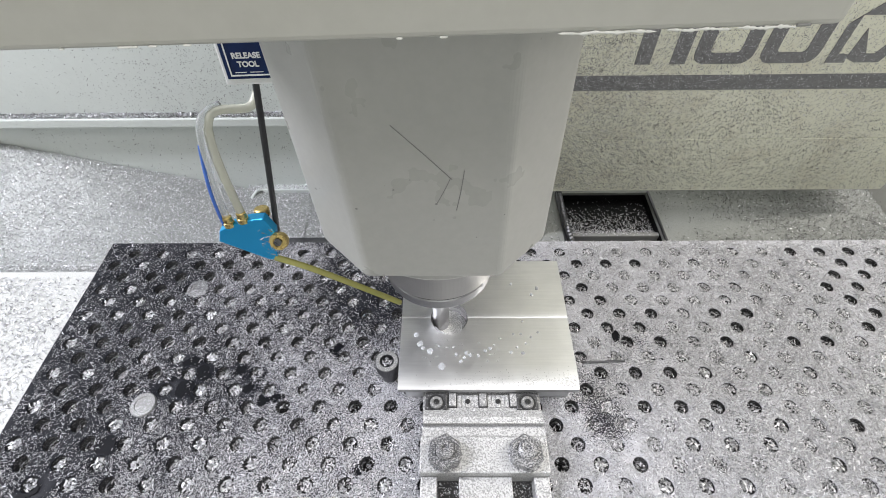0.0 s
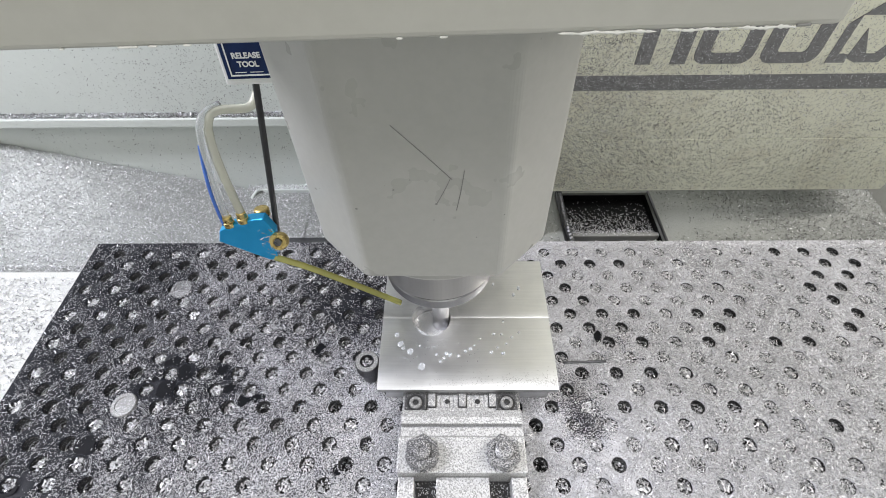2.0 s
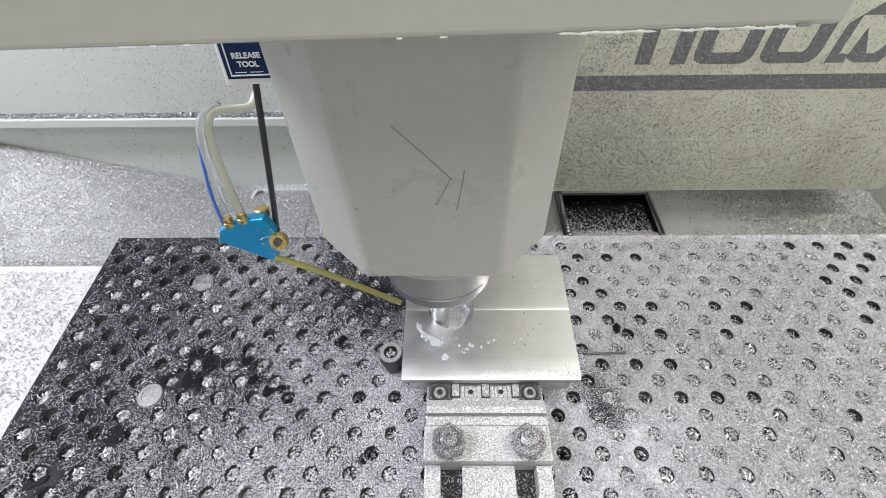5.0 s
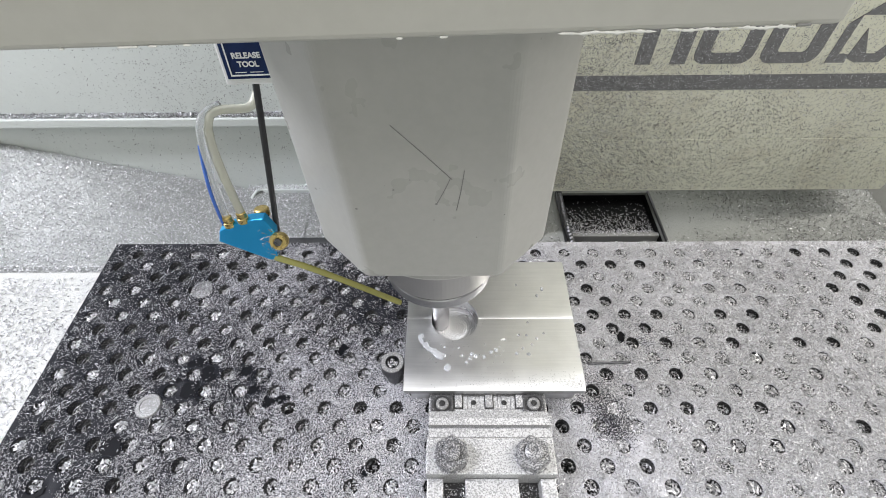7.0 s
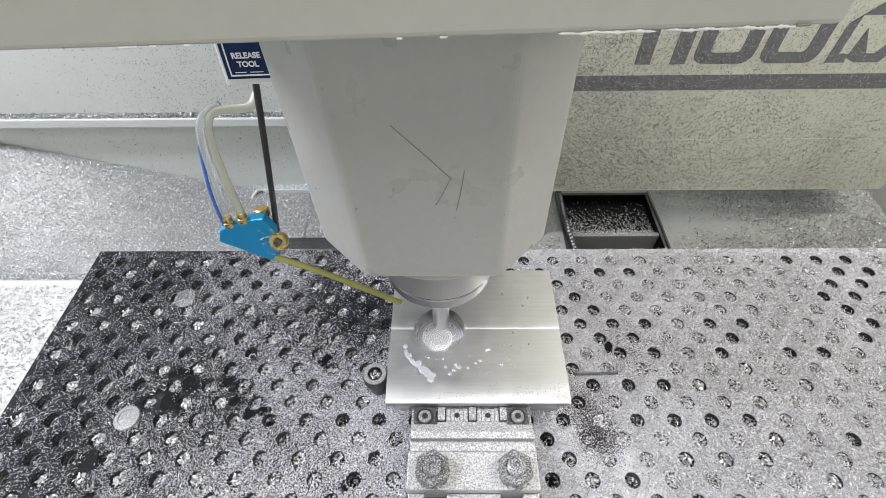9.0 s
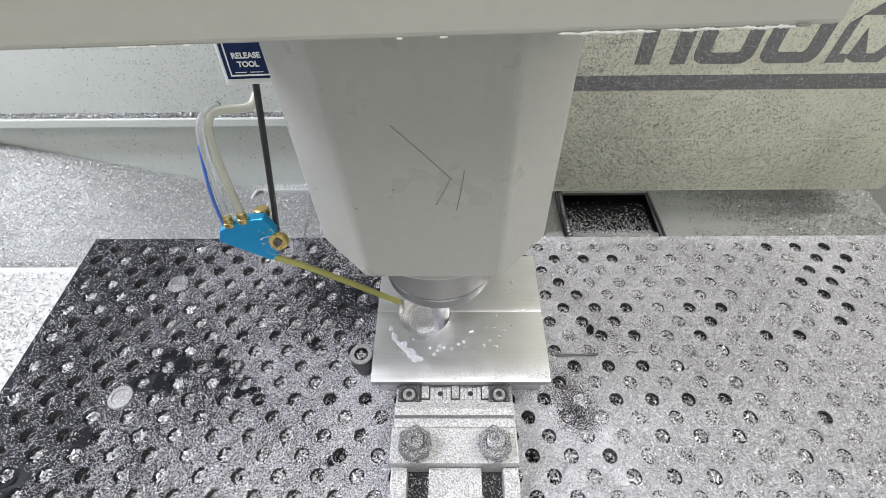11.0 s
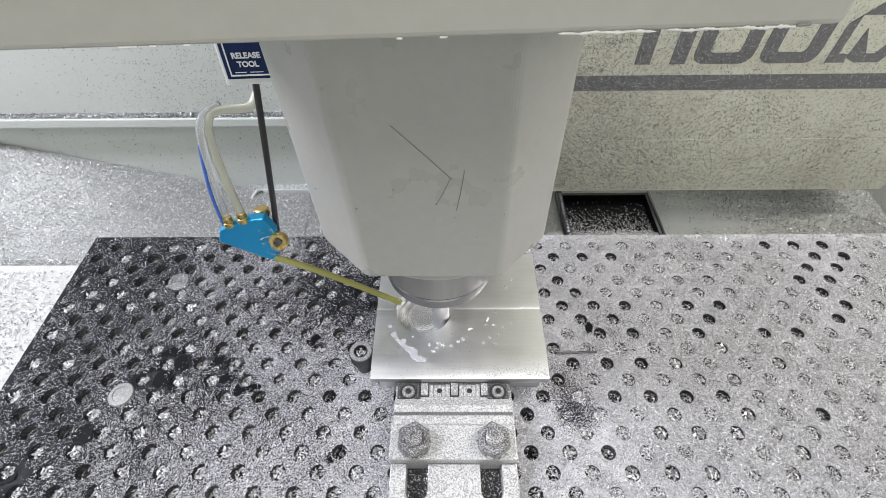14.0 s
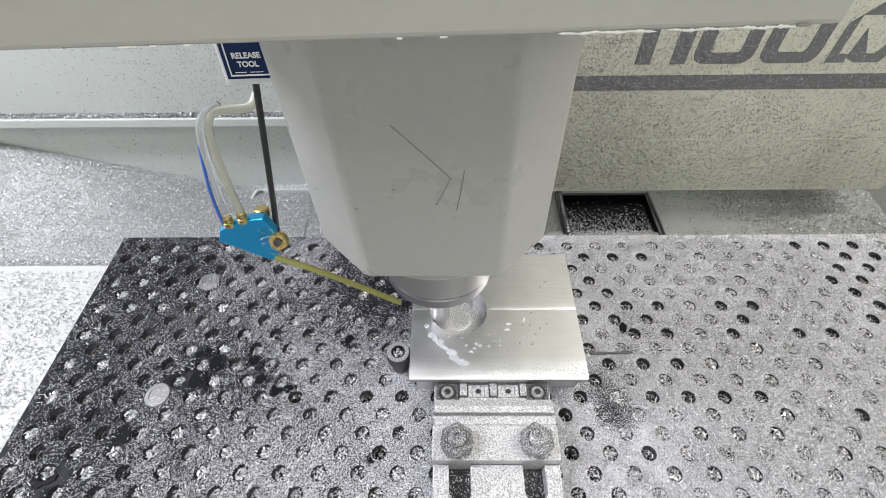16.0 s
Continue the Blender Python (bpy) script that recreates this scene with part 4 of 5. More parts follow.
# ---- clamp in front of the workpiece ----
def clamp():
    ob = thing("fixture_clamp", "milled aluminium fixture clamp with two hex nuts, dusted with chips", "clamp", (-0.0133, 0, 0))
    # sliding base with two long slots
    bm = bmesh.new()
    box(-0.0395, -0.0295, -0.150, -0.0490, 0.0005, 0.0135, 0.0006, bm=bm)
    box(-0.0160, 0.0165, -0.150, -0.0490, 0.0005, 0.0135, 0.0006, bm=bm)
    box(0.0300, 0.0395, -0.150, -0.0490, 0.0005, 0.0135, 0.0006, bm=bm)
    for x0, x1 in ((-0.0295, -0.0160), (0.0165, 0.0300)):
        c, r = (x0 + x1) / 2, (x1 - x0) / 2
        arc = [(c + r * math.cos(radians(a)), -0.0640 + -r * math.sin(radians(a))) for a in range(0, 181, 15)]
        prism([(x0, -0.150)] + [(x1, -0.150)] + arc, 0.0005, 0.0135, bm=bm)
    part("slotted_base", bm, M_CLAMP, ob)
    part("slot_floor", box(-0.034, 0.034, -0.0735, -0.0485, 0.0002, 0.0020), M_BLACK, ob)
    part("clamp_bar", box(-0.0400, 0.0395, -0.0488, -0.0270, 0.0005, 0.0215, 0.0010), M_CLAMP, ob)
    # stepped and sloped middle
    bm = bmesh.new()
    prof = [(-0.0268, 0.0005), (-0.0268, 0.0205), (-0.0216, 0.0205), (-0.0212, 0.0160), (-0.0194, 0.0160), (-0.0190, 0.0208), (-0.0150, 0.0215), (-0.0095, 0.0185), (-0.0090, 0.0005)]
    a = [bm.verts.new((-0.0388, y, z)) for y, z in prof]
    b = [bm.verts.new((0.0392, y, z)) for y, z in prof]
    bm.faces.new(a), bm.faces.new(b[::-1])
    for k in range(len(prof)):
        q = (k + 1) % len(prof)
        bm.faces.new((a[k], b[k], b[q], a[q]))
    bmesh.ops.recalc_face_normals(bm, faces=bm.faces[:])
    part("stepped_block", bm, M_CLAMP, ob)
    # gripping jaw with screws and teeth
    jaw = part("jaw", box(-0.0395, 0.0400, -0.0088, 0.0060, 0.0005, 0.0120, 0.0005), M_GREY, ob, "dull jaw with serrated grips")
    for x in (-0.0305, 0.0305):
        part("jaw_lug", box(x - 0.0072, x + 0.0072, -0.0086, 0.0026, 0.0121, 0.0172, 0.0006), M_LUG, jaw, "dark oiled lug")
    for x in (-0.0195, 0.0010, 0.0215):
        part("jaw_rib", box(x - 0.0024, x + 0.0024, -0.0060, 0.0028, 0.0121, 0.0170, 0.0005), M_GREY, jaw)
    for x0, x1 in ((-0.0165, -0.0020), (0.0040, 0.0185)):
        for k in range(5):
            x = x0 + (x1 - x0) * (k + 0.5) / 5
            part("tooth", box(x - 0.00138, x + 0.00138, -0.0064, 0.0024, 0.0121, 0.0150 - 0.0006 * (k % 2), 0.0002), M_CLAMP, jaw, "bright serrated grip")
        x = (x0 + x1) / 2
        # no hole is cut: a black disc gives its shade
        part("pin_hole_disc", lathe([(0, 0.0151), (0.0017, 0.0151), (0.0018, 0.01495), (0.0018, 0.0145)], 14, (x, -0.0022)), M_BLACK, jaw, "black disc standing in for a shaded pin hole")
    part("jaw_front", box(-0.0225, 0.0245, -0.0087, -0.0066, 0.0121, 0.0150, 0.0004), M_CLAMP, jaw)
    for x in (-0.0303, 0.0305):
        s = part("jaw_screw", lathe([(0, 0.0173), (0.0042, 0.0173), (0.0042, 0.0181), (0.0037, 0.0187), (0.0022, 0.0187), (0.0022, 0.0176), (0, 0.0176)], 28, (x, -0.0040)), M_PLUG, ob, "dusty socket screw")
        # socket and counterbore are raised black shapes that paint the shade of recesses
        part("socket", lathe([(0, 0.0190), (0.0016, 0.0190), (0.0019, 0.0189), (0.0019, 0.0186)], 6, (x, -0.0040)), M_BLACK, s, "raised black hexagon for the socket's shade")
        part("screw_seat", lathe([(0.0058, 0.01725), (0.0057, 0.01745), (0.0045, 0.01745), (0.0045, 0.01725)], 28, (x, -0.0040)), M_BLACK, s, "raised black ring for the counterbore's shade")
    for x in (-0.0245, 0.0250):
        hexagon = lathe([(0, 0.0232), (0.0100, 0.0232), (0.0108, 0.0240), (0.0108, 0.0288), (0.0094, 0.0306), (0.0066, 0.0306), (0.0064, 0.0298), (0, 0.0298)], 6, (x, -0.0385))
        bmesh.ops.rotate(hexagon, cent=(x, -0.0385, 0), matrix=Matrix.Rotation(math.radians(26 if x < 0 else 36), 3, "Z"), verts=hexagon.verts[:])
        nut = part("hex_nut", hexagon, M_NUT, ob, "dusty zinc hex nut")
        part("washer", lathe([(0, 0.0216), (0.0103, 0.0216), (0.0106, 0.0220), (0.0106, 0.0228), (0.0100, 0.0231), (0, 0.0231)], 36, (x, -0.0385)), M_NUT, nut)
        prof = [(0, 0.0299), (0.0050, 0.0299)]
        for k in range(6):
            prof += [(0.0054, 0.0307 + k * 0.0008), (0.0048, 0.0311 + k * 0.0008)]
        prof += [(0.0038, 0.0357), (0.0020, 0.0357), (0.0016, 0.0340), (0, 0.0340)]
        part("stud", lathe(prof, 24, (x, -0.0385)), M_NUT, nut)
    return rides(ob)


CLAMP = clamp()


# ---- droplets, landed chips and wet patches ----
def droplet(x, y, r, squash=1.0, seed=0):
    bm = bmesh.new()
    bmesh.ops.create_icosphere(bm, subdivisions=3, radius=1)
    for v in bm.verts:
        k = 1 + 0.22 * noise.noise(Vector((v.co.x * 1.2, v.co.y * 1.2, seed * 3.7)))
        v.co = Vector((v.co.x * r * k, v.co.y * r * k * squash, max(v.co.z, 0) ** 0.7 * min(r * 0.35, 0.0006)))
    ob = part("coolant_drop", bm, M_COOLANT, smooth=True)
    ob.location = (x, y, Z_TOP + top_z(y) + 0.00003)
    tagged(rides(ob), "milky coolant drop on the aluminium workpiece", "drop", "coolant drops")
    return ob


def droplets():
    rng = random.Random(5)
    spots = [(-0.0585, 0.0430, .0018), (-0.0555, 0.0358, .0022), (-0.0535, 0.0325, .0014), (-0.0485, 0.0300, .0022), (-0.0400, 0.0185, .0024),
             (-0.0300, 0.0275, .0010), (-0.0270, 0.0222, .0013), (-0.0245, 0.0250, .0011), (-0.0230, 0.0285, .0012), (-0.0205, 0.0270, .0013), (-0.0145, 0.0265, .0011),
             (-0.0095, 0.0300, .0013), (-0.0060, 0.0320, .0014), (0.0110, 0.0435, .0010), (0.0085, 0.0290, .0011), (0.0130, 0.0330, .0010), (0.0165, 0.0285, .0015), (0.0165, 0.0435, .0010),
             (0.0195, 0.0360, .0009), (0.0235, 0.0410, .0009), (0.0290, 0.0450, .0009), (-0.0320, 0.0335, .0008), (-0.0420, 0.0340, .0008), (0.0010, 0.0400, .0008), (0.0185, 0.0540, .0009)]
    for k, (x, y, r) in enumerate(spots):
        droplet(x, y, r, rng.uniform(0.8, 1.2), k)
    for k in range(26):
        droplet(rng.uniform(-0.055, 0.0), rng.uniform(0.022, 0.040), rng.uniform(.0002, .0005), 1.0, 60 + k)
    for x, y, r in ((0.0325, 0.0830, .0012), (0.0280, 0.0770, .0010), (0.0130, 0.0870, .0008)):
        droplet(x, y, r, 1.6, int(x * 9000))


droplets()


def dribble():
    """A runnel of coolant that creeps over the plate as it is shaken."""
    ob = thing("coolant_runnel", "white runnel of coolant creeping over the workpiece", "coolant", (0, 0, Z_TOP))
    path = [(-0.0610, 0.0450, .0012), (-0.0600, 0.0415, .0014), (-0.0580, 0.0380, .0018), (-0.0545, 0.0345, .0020), (-0.0505, 0.0315, .0024), (-0.0470, 0.0290, .0026), (-0.0440, 0.0260, .0024)]
    bm = tube([(x, y, 0) for x, y, r in path], 0.001, 14, 6, radii=lambda f, i: (0.0007 + 0.0006 * abs(math.sin(f * 9)) + (0.0016 if f > 0.72 else 0.0006 * f)) * min(1, 0.3 + 6 * (1 - f)))
    for v in bm.verts:
        v.co.z = max(v.co.z, 0) * 0.28
    part("streak", bm, M_COOLANT, ob, "", True)
    bm = tube([(-0.0525, 0.0320, 0), (-0.0480, 0.0278, 0), (-0.0440, 0.0240, 0), (-0.0400, 0.0228, 0), (-0.0372, 0.0222, 0)], 0.001, 14, 6, radii=lambda f, i: (0.0009 + 0.0016 * math.sin(f * 2.9) + 0.0004 * math.sin(f * 23)) * min(1, 0.3 + 5 * (1 - f)))
    for v in bm.verts:
        v.co.z = max(v.co.z, 0) * 0.24
    return ob, part("tail", bm, M_COOLANT, ob, "broad tail of the runnel", True)


RUNNEL, TAIL = dribble()


def flying_chips():
    """Chips thrown from the cutter that come to rest on the plate."""
    made = []
    rng = random.Random(11)
    for x, y, when, turn in ((0.0330, 0.0660, 5.6, 10), (-0.0005, 0.0400, 5.9, 20), (0.0385, 0.0580, 8.6, 15), (0.0125, 0.0480, 12.2, 70), (0.0225, 0.0740, 13.1, 60), (0.0390, 0.0860, 14.2, 100), (0.0010, 0.0445, 14.8, 5)):
        bm = box(-0.0017, 0.0017, -0.0006, 0.0006, 0.0, 0.0005, 0.00012)
        for v in bm.verts:
            v.co.z += 40 * v.co.x ** 2
        ob = part("thrown_chip", bm, M_SHARD)
        tagged(ob, "bright curled aluminium chip thrown onto the workpiece", "chip", "thrown chips")
        made.append((ob, x, y, when, turn))
    return made


THROWN = flying_chips()

# ---- swarf, last: real slivers by the thousand ----
RNG = np.random.default_rng(21)
BARE = [(-0.229, 0.035, 0.010), (-0.217, 0.027, 0.012), (-0.226, 0.011, 0.013), (-0.242, 0.0125, 0.012), (-0.2195, 0.0125, 0.012), (-0.190, 0.030, 0.008), (-0.177, 0.0235, 0.008),
        (-0.179, 0.013, 0.009), (-0.164, 0.0075, 0.010), (-0.156, 0.005, 0.007), (-0.092, -0.041, 0.008), (-0.300, -0.055, 0.012), (-0.265, -0.028, 0.010), (-0.120, 0.044, 0.008),
        (0.094, 0.055, 0.006), (0.114, 0.0485, 0.005), (0.1235, 0.0365, 0.005)]
THIN = [(-0.105, 0.080, 0.040), (0.066, 0.020, 0.016), (0.066, -0.008, 0.014), (0.084, -0.020, 0.012), (-0.082, 0.060, 0.016), (-0.135, 0.120, 0.022), (-0.092, 0.095, 0.025), (0.062, 0.003, 0.010), (0.070, -0.007, 0.012), (0.080, -0.020, 0.011), (0.088, -0.033, 0.008), (0.097, -0.052, 0.006), (0.0655, -0.051, 0.006), (-0.106, -0.045, 0.007), (-0.120, -0.057, 0.006)]


def patchy(x, y, scale, seed):
    """Smooth value noise between 0 and 1 on arrays."""
    g = np.random.default_rng(seed).random((64, 64))
    u, v = x * scale + 31.3, y * scale + 17.7
    i, j = np.floor(u).astype(int), np.floor(v).astype(int)
    fu, fv = u - i, v - j
    fu, fv = fu * fu * (3 - 2 * fu), fv * fv * (3 - 2 * fv)
    i, j, k, l = i % 64, j % 64, (i + 1) % 64, (j + 1) % 64
    return (g[i, j] * (1 - fu) + g[k, j] * fu) * (1 - fv) + (g[i, l] * (1 - fu) + g[k, l] * fu) * fv


def wet_patch(cx, cy, r, seed):
    """A black oily film between the holes, washed free of chips."""
    verts, faces = [], []
    step = 0.0008
    m = int(r * 1.6 / step)
    for i in range(-m, m):
        for j in range(-m, m):
            x, y = cx + (i + 0.5) * step, cy + (j + 0.5) * step
            q = math.hypot(x - cx, y - cy) + 0.010 * noise.noise(Vector((x * 110, y * 110, seed)))
            hx, hy = round(x / PITCH), round(y / PITCH)
            near = min(math.hypot(x - (hx + a) * PITCH, y - (hy + b) * PITCH) for a in (-1, 0, 1) for b in (-1, 0, 1) if (hx + hy + a + b) % 2 == 0)
            if q < r and near > 0.0062:
                k = len(verts)
                verts += [(cx + (i + a) * step, cy + (j + b) * step, 0.0002 + seed * 0.00003) for a, b in ((0, 0), (1, 0), (1, 1), (0, 1))]
                faces.append((k, k + 1, k + 2, k + 3))
    if faces:
        part("wet_patch", raw_mesh("wet_patch", np.array(verts), np.array(faces)), M_WET, PLATE, "black oily wet film")


for number, (bx, by, br) in enumerate(BARE):
    wet_patch(bx, by, br * 0.50, number * 1.7)


def plate_cover(x, y):
    """How thickly the chips lie on the plate."""
    d = np.interp(x, [-0.34, -0.25, -0.15, -0.05, 0.05, 0.15, 0.42], [0.18, 0.26, 0.60, 0.95, 0.74, 1.0, 1.10])
    d = d * np.interp(y, [-0.15, -0.06, 0.0, 0.15], [1.6, 1.4, 1.0, 0.75])
    d = d * (0.55 + 0.9 * patchy(x, y, 38, 4) * (0.4 + 1.2 * patchy(x, y, 140, 5)))
    for bx, by, r in BARE:
        q = np.hypot(x - bx, (y - by) * 1.1) + (patchy(x, y, 170, 6) - 0.5) * 0.012
        d = d * np.clip((q - r * 0.55) / (r * 0.5), 0.03, 1)
    for bx, by, r in THIN:
        d = d * (1 - 0.75 * np.exp(-((x - bx) ** 2 + (y - by) ** 2) / r ** 2))
    return np.clip(d, 0, 1)


# how full the holes are, row by row from the back: o open, b stuffed with coarse chips, a dot for the rest
HOLE_ROWS = (11, (
    ".o...b.b.......................................o.o.o.......",
    "o.b.o.o.o.o.....................o.o.o.............o.o......",
    ".o.o.o.o.o.o.o...................................o.o.......",
    "..b.o...........................o...............o.o........",
    ".b.b.............................o...............o.........",
    "b.b...o.b.o.......o.o...........o.o.o...o.o.......o........",
    ".o.o.o...........................o.o.....o.......o.........",
    "b.o.o.o.o...o.o...o...............o.o...o...o.o............",
    ".o.o...b.b...............................b.................",
    "b.b...o.........................o.o.o.b.....b..............",
    ".o.o.o.b.b.b...................o.........b.................",
    "b.o.o.........o...o.o.........o...o.o.o.o..................",
    ".o.o.b.b.b.........b.........o.......b...b...o.............",
    "b.o.o...b.b.........................b.b.b..................",
    ".o.b.b.b...b.b.....o.b.......o.b.o.........b...............",
    "b.b.b.o.b.b.b.......b.............b.b.b....................",
))


def plate_chips():
    n = 900000
    x, y = RNG.uniform(PX0, 0.40, n), RNG.uniform(-0.135, PY1, n)
    # only what the workpiece and the clamp leave open
    keep = (RNG.random(n) < plate_cover(x, y) * 0.92) & (np.abs(x) < 0.30 + y * 0.5 + 0.11)
    x, y = x[keep], y[keep]
    i, j = np.round(x / PITCH), np.round(y / PITCH)
    # chips over a hole fall in
    best = np.full(len(x), 9.0)
    for di in (-1, 0, 1):
        for dj in (-1, 0, 1):
            ok = (i + di + j + dj) % 2 == 0
            best = np.where(ok, np.minimum(best, np.hypot(x - (i + di) * PITCH, y - (j + dj) * PITCH)), best)
    keep = best > 0.0050
    x, y = x[keep], y[keep]
    at = np.c_[x, y, RNG.uniform(0, 0.0006, len(x))]
    fine = RNG.random(len(x)) < np.interp(x, [-0.3, 0.0, 0.2], [0.95, 0.93, 0.80])
    part("fine_swarf", chips("fine_swarf", at[fine], RNG, (0.0005, 0.0013), (0.00026, 0.00050), 0.5, flat=True), M_CHIP, PLATE)["kind"] = "stuff"
    part("coarse_swarf", chips("coarse_swarf", at[~fine], RNG, (0.0011, 0.0030), (0.0003, 0.0007), 0.5), M_CHIP, PLATE)["kind"] = "stuff"
    # fillings of the holes
    pts, lumps = [], []
    rnd = random.Random(4)
    for i, j, hx, hy in hole_sites():
        row = HOLE_ROWS[0] - j
        state = HOLE_ROWS[1][row][i + 26] if 0 <= row < len(HOLE_ROWS[1]) else "."
        if hx > 0.40 or hy < -0.14:
            continue
        full = hx > 0.07
        side = rnd.uniform(-0.9, 0.6)
        if state == "o":
            depth, m, side = (rnd.uniform(0.0036, 0.0050), rnd.randint(40, 60), rnd.uniform(-0.9, -0.2)) if full else (rnd.uniform(0.0050, 0.0058), rnd.randint(14, 36), rnd.uniform(-1.0, -0.2))
        elif state == "b":
            depth, m = rnd.uniform(0.0014, 0.0024), 60
            for k in range(rnd.randint(18, 28)):
                a, r = rnd.uniform(0, 6.28), 0.0034 * math.sqrt(rnd.random())
                lumps.append((hx + r * math.cos(a), hy + r * math.sin(a), rnd.uniform(-0.0022, -0.0008)))
        elif full:
            depth, m = rnd.choice((0.0001, 0.0003, 0.0005, 0.0009, 0.0014)), rnd.randint(130, 170)
        else:
            depth, m = rnd.choice((0.0016, 0.0026, 0.0034, 0.0045)), rnd.randint(55, 90)
        for k in range(m):
            a, r = rnd.uniform(0, 6.28), 0.0044 * math.sqrt(rnd.random())
            px_, py_ = r * math.cos(a), r * math.sin(a)
            # heaped towards one wall; in open holes the pale heap draws a lit crescent
            lean = (px_ * math.cos(side) + py_ * math.sin(side)) * (0.5 if state == "o" else 0.12 if full else 0.4)
            pts.append((hx + px_, hy + py_, -depth + lean - rnd.random() * 0.0010))
    part("hole_filling", chips("hole_filling", np.array(pts), RNG, (0.0008, 0.0024), (0.0004, 0.0009), 0.5), M_CHIP, PLATE)["kind"] = "stuff"
    part("coarse_filling", chips("coarse_filling", np.array(lumps), RNG, (0.0016, 0.0036), (0.0007, 0.0014), 0.35), M_CHIP_BRIGHT, PLATE)["kind"] = "stuff"


def table_chips():
    n = 26000
    x, y = RNG.uniform(-0.60, PX0 - 0.001, n), RNG.uniform(-0.20, 0.1275, n)
    keep = RNG.random(n) < 0.25 + 0.75 * patchy(x, y, 40, 9)
    at = np.c_[x, y, np.full(n, Z_TABLE) + RNG.uniform(0, 0.0006, n)][keep]
    part("table_swarf", chips("table_swarf", at, RNG, (0.0014, 0.0040), (0.0005, 0.0010), 0.35), M_CHIP, TABLE)["kind"] = "stuff"
    n = 9000
    at = np.c_[RNG.uniform(-0.60, 0.55, n), RNG.uniform(0.1375, 0.1495, n), RNG.uniform(-0.0298, -0.029, n)]
    part("gutter_swarf", chips("gutter_swarf", at, RNG, (0.0012, 0.0032), (0.0004, 0.0009), 0.5), M_CHIP, TABLE)["kind"] = "stuff"


def tray_chips():
    n = 60000
    x, y = RNG.uniform(-0.68, 0.0, n), RNG.uniform(0.145, 0.3035, n)
    z = np.where((x < -0.20) & (x > -0.75), heap_height(x, y), Z_TRAY) + RNG.uniform(0, 0.0012, n)
    ob = part("tray_swarf", chips("tray_swarf", np.c_[x, y, z], RNG, (0.0010, 0.0029), (0.00035, 0.00075), 0.5), M_CHIP)
    tagged(ob, "loose aluminium swarf lying in the tray", "swarf", kind="stuff")
    n = 44000
    x, y = RNG.uniform(0.0, 0.475, n), RNG.uniform(0.145, 0.318, n)
    keep = ~((x > 0.090) & (x < 0.211) & (y > 0.190) & (y < 0.297)) & (RNG.random(n) < (0.10 + 0.75 * patchy(x, y, 30, 12) ** 2 + np.clip((x - 0.22) * 2.0, 0, 0.40) + np.clip((0.230 - y) * 10, 0, 0.6)) * np.clip(np.hypot((x - 0.262) / 0.055, (y - 0.243) / 0.022) + patchy(x, y, 60, 18) - 0.9, 0.06, 1))
    at = np.c_[x, y, np.full(n, Z_TRAY) + RNG.uniform(0, 0.001, n)][keep]
    share = len(at) * 5 // 6
    for piece, m in ((at[:share], M_CHIP_DARK), (at[share:], M_CHIP)):
        ob = part("tray_swarf", chips("tray_swarf", piece, RNG, (0.0012, 0.0036), (0.0004, 0.0009), 0.45), m)
        tagged(ob, "loose aluminium swarf lying in the tray", "swarf", kind="stuff")
    n = 1500
    y = 0.2352 + np.abs(RNG.normal(0, 0.020, n))
    at = np.c_[RNG.uniform(0.100, 0.203, n), y, -0.0879 + np.clip(0.2440 - y, 0, 1) * 0.5][y < 0.293]
    part("pit_swarf", chips("pit_swarf", at, RNG, (0.0012, 0.0034), (0.0004, 0.0009), 0.5), M_CHIP, TRAY)["kind"] = "stuff"
    n = 90
    at = np.c_[RNG.uniform(0.100, 0.203, n), RNG.uniform(0.2290, 0.2338, n), np.full(n, -0.0794)]
    part("bar_swarf", chips("bar_swarf", at, RNG, (0.001, 0.003), (0.0004, 0.0008), 0.3), M_CHIP, TRAY)["kind"] = "stuff"


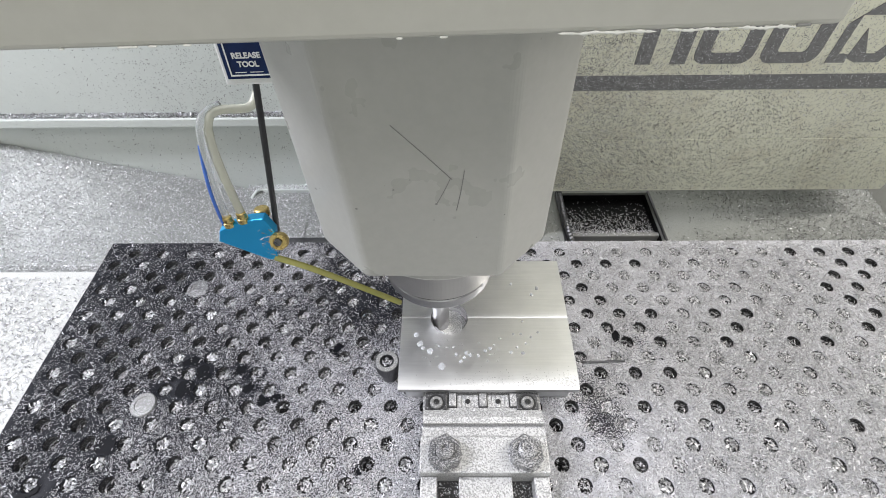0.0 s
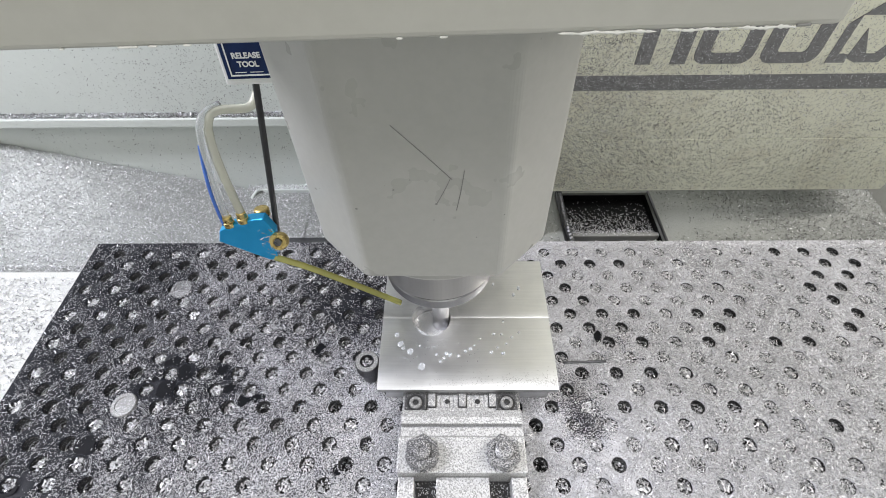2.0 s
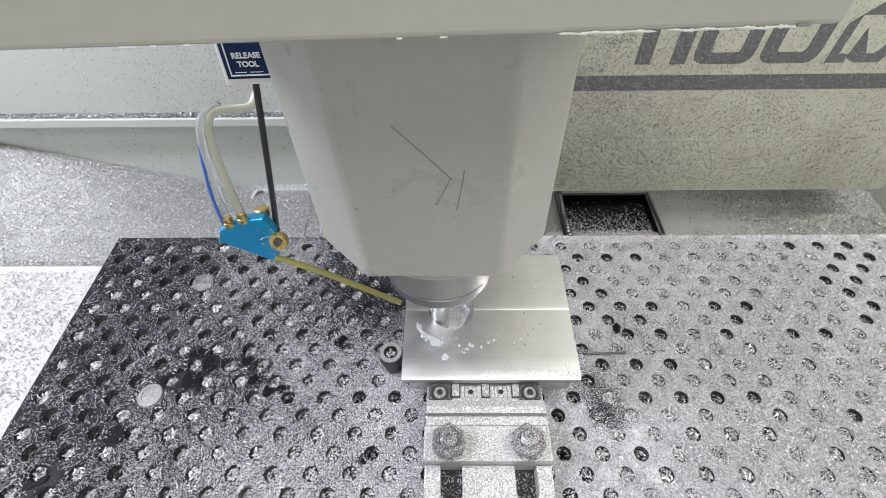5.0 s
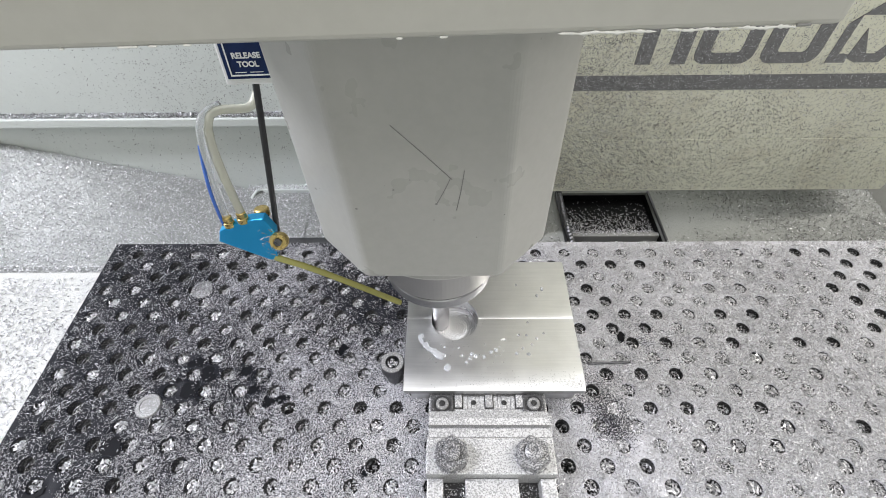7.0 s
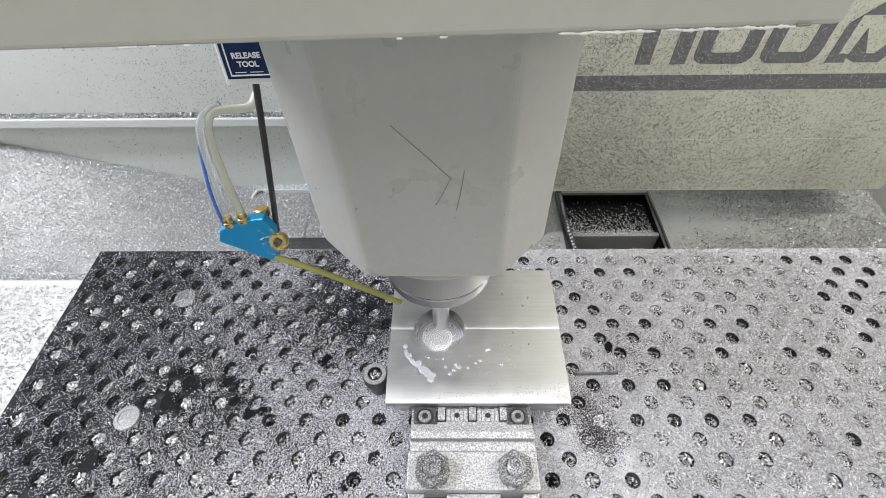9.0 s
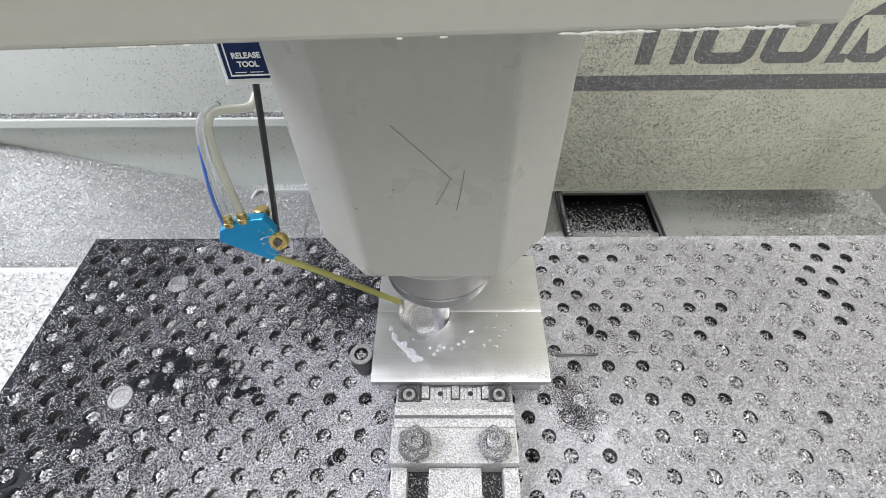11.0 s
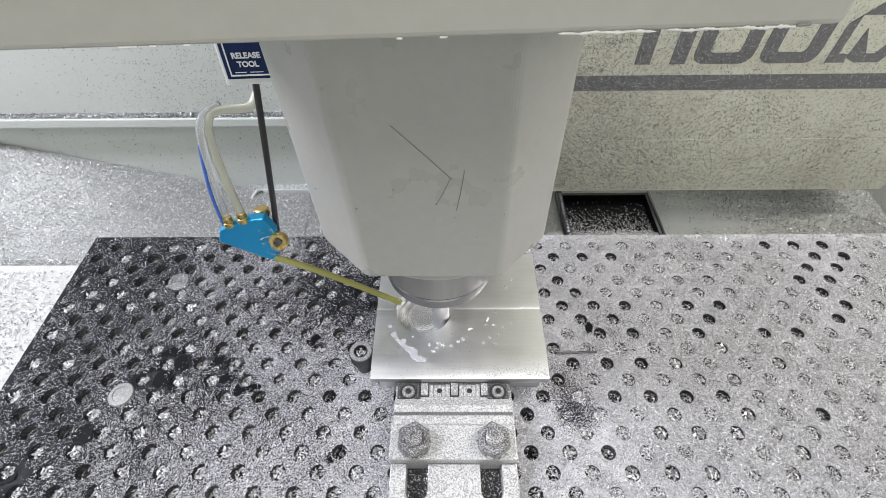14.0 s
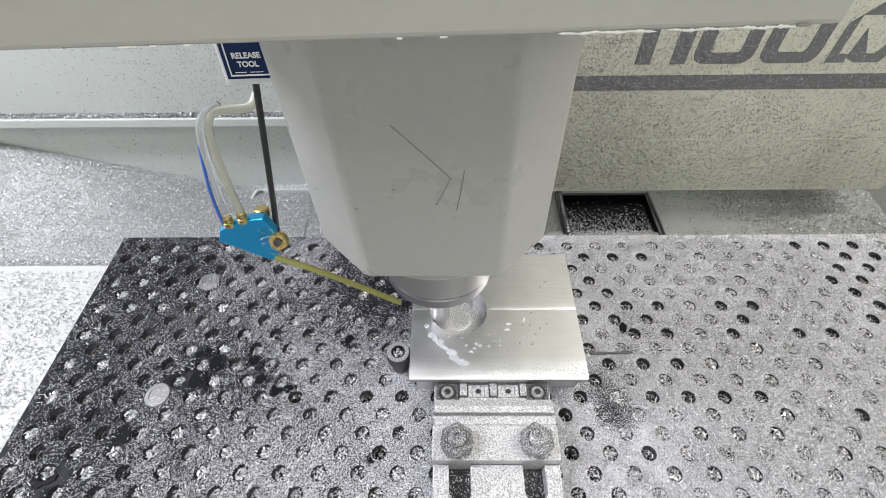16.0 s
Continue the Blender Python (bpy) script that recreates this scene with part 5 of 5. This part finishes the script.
def clinging_chips():
    """Specks stuck to the upright sheets and lying on the ledge."""
    n = 110000
    x, z = RNG.uniform(0.062, 0.440, n), RNG.uniform(0.002, 0.21, n)
    keep = RNG.random(n) < (0.62 + 0.38 * patchy(x, z, 22, 14)) * np.interp(x, [0.06, 0.13, 0.22, 0.44], [1.3, 1.0, 0.6, 0.36]) * np.interp(z, [0, 0.03, 0.12, 0.2], [0.8, 1, 0.8, 0.5])
    at = np.c_[x, np.full(n, -0.0004), z][keep]
    half = int(len(at) * 0.52)
    part("stuck_swarf", chips("stuck_swarf", at[:half], RNG, (0.0007, 0.0024), (0.0003, 0.0007), 0.25, True, True), M_CHIP_DARK, COVER)["kind"] = "stuff"
    part("stuck_swarf", chips("stuck_swarf", at[half:], RNG, (0.0007, 0.0022), (0.0003, 0.0006), 0.25, True, True), M_CHIP, COVER)["kind"] = "stuff"
    n = 1900
    x, z = RNG.normal(-0.26, 0.09, n), RNG.uniform(0.04, 0.13, n)
    keep = (x < -0.04) & (x > -0.6)
    ob = part("stuck_swarf", chips("stuck_swarf", np.c_[x, np.full(n, 0.3012), z][keep], RNG, (0.0007, 0.0021), (0.0003, 0.0006), 0.25, True), M_CHIP_DARK)
    tagged(ob, "dull chips clinging to the back panel", "swarf", kind="stuff")
    n = 500
    x, z = RNG.uniform(-0.5, -0.05, n), RNG.uniform(-0.06, 0.02, n)
    ob = part("stuck_swarf", chips("stuck_swarf", np.c_[x, np.full(n, 0.3052), z], RNG, (0.001, 0.0026), (0.0004, 0.0007), 0.25, True), M_CHIP_DARK)
    tagged(ob, "dull chips clinging to the back panel", "swarf", kind="stuff")
    n = 6500
    at = np.c_[RNG.uniform(-0.62, -0.03, n), RNG.uniform(0.2935, 0.301, n), RNG.uniform(0.037, 0.0385, n)]
    for m in (M_CHIP, M_CHIP_DARK):
        ob = part("ledge_swarf", chips("ledge_swarf", at[:3200] if m is M_CHIP else at[3200:], RNG, (0.0012, 0.0036), (0.0005, 0.001), 0.5), m)
        tagged(ob, "swarf lying along the panel ledge", "swarf", kind="stuff")
    n = 900
    at = np.c_[RNG.uniform(-0.28, -0.03, n), RNG.uniform(0.2965, 0.304, n), RNG.uniform(-0.068, -0.0675, n)]
    ob = part("ledge_swarf", chips("ledge_swarf", at, RNG, (0.0012, 0.0036), (0.0005, 0.001), 0.5), M_CHIP)
    tagged(ob, "swarf lying along the panel ledge", "swarf", kind="stuff")


def block_chips():
    n = 70
    x = RNG.normal(-0.1405, 0.0035, n)
    z = RNG.normal(0.1100, 0.0080, n)
    keep = (x > -0.147) & (x < -0.1375) & (z > 0.100) & (z < 0.124)
    at = np.c_[x, np.full(n, 0.0573), z][keep] - np.array(MIST.location)
    part("stuck_swarf", chips("stuck_swarf", at, RNG, (0.0012, 0.0036), (0.0004, 0.0008), 0.5, True), M_CHIP, MIST)["kind"] = "stuff"


def work_specks():
    """Fine dull grit on the front edge of the workpiece."""
    n = 3600
    x, y = RNG.uniform(WX0 + 0.002, WX1 - 0.001, n), WY0 + 0.0008 + np.abs(RNG.normal(0, 0.0044, n))
    keep = RNG.random(n) < np.clip((x - WX0) / (WX1 - WX0), 0.05, 1) ** 2.2 * (0.25 + 0.75 * patchy(x, y, 90, 17))
    at = np.c_[x, y, [Z_TOP + top_z(q) + 0.00005 for q in y]][keep]
    part("edge_grit", chips("edge_grit", at, RNG, (0.0003, 0.0008), (0.0002, 0.0004), 0.15, flat=True), M_CHIP_DARK, WORK)["kind"] = "stuff"


def clamp_chips():
    n = 5200
    x, y = RNG.uniform(-0.039, 0.039, n), RNG.uniform(-0.14, -0.010, n)
    z = np.where(y < -0.049, 0.0135, np.where(y < -0.027, 0.0215, 0.0207))
    slot = (y < -0.049) & (y > -0.070) & (((x > -0.0295) & (x < -0.016)) | ((x > 0.0165) & (x < 0.030)))
    z = np.where(slot, 0.002, z)
    keep = (np.hypot(np.abs(x) - 0.0247, y + 0.0385) > 0.012) & ((RNG.random(n) < 0.45) | slot) & ~((y > -0.0262) & (y < -0.0145))
    part("clamp_swarf", chips("clamp_swarf", np.c_[x, y, z][keep], RNG, (0.0005, 0.0014), (0.0003, 0.0006), 0.5), M_CHIP, CLAMP)["kind"] = "stuff"


plate_chips()
table_chips()
tray_chips()
clinging_chips()
clamp_chips()
work_specks()
block_chips()


# ---- motion of the table, the cutter and the chips ----
def motions():
    times = [k / 10 for k in range(161)]
    for ob in RIDERS:
        home = ob.matrix_basis.copy()
        walk(ob, [(t, Matrix.Translation(shift(t)) @ home) for t in times])
    spin = END_MILL.matrix_basis.copy()
    walk(END_MILL, [(k / 30, spin @ pose(0, 0, 0, 0, 0, -77.0 * k)) for k in range(481)])
    # stock that the cutter takes away sinks below the bore's floor
    depth = Z_TOP - Z_FLOOR + 0.0008
    for ob, cut in SEGMENTS:
        up = ob.matrix_basis.copy()
        down = Matrix.Translation((0, 0, -depth)) @ up
        if cut is None:
            walk(ob, [(0, up), (16, up)])
        elif cut <= 0.07:
            walk(ob, [(0, down), (16, down)])
        else:
            walk(ob, [(0, up), (cut - 0.05, up), (min(cut + 0.05, 15.99), down), (16, down)])
    # the runnel creeps out of the bore's wet rim
    creep = [(0, (0.0100, 0.0120)), (2.4, (0.0100, 0.0120)), (3.4, (0.0010, 0.0030)), (6.3, (0.0, 0.0)), (9.2, (0.0030, -0.0045)), (12.5, (0.0045, -0.0060)), (16, (0.0070, -0.0075))]
    rows = []
    for t in times:
        x = float(np.interp(t, [c[0] for c in creep], [c[1][0] for c in creep]))
        y = float(np.interp(t, [c[0] for c in creep], [c[1][1] for c in creep]))
        rows.append((t, Matrix.Translation(shift(t) + Vector((x, y, Z_TOP + (0.00005 if t > 2.6 else -0.0012))))))
    walk(RUNNEL, rows)
    # its tail spreads towards the front edge
    walk(TAIL, [(0, pose(-0.004, 0.006, -0.0004)), (7.0, pose(-0.004, 0.006, -0.0004)), (9.0, pose(-0.002, 0.003, 0)), (12.5, pose(-0.0005, 0.0005, 0)), (16, pose(0.0015, -0.0015, 0))])
    # chips leave the cut, fly and lie still on the workpiece
    for ob, x, y, when, turn in THROWN:
        rows = []
        for t in times:
            rest = shift(t) + Vector((x, y, Z_TOP + 0.0001))
            start = Vector((TOOL.x + 0.002, TOOL.y + 0.008, Z_FLOOR + 0.001))
            f = min(max((t - when) / 0.2, 0), 1)
            p = start.lerp(rest, f) + Vector((0, 0, 0.02 * math.sin(math.pi * f)))
            rows.append((t, Matrix.Translation(p) @ pose(0, 0, 0, 60 * (1 - f), 0, turn)))
        walk(ob, rows)


motions()
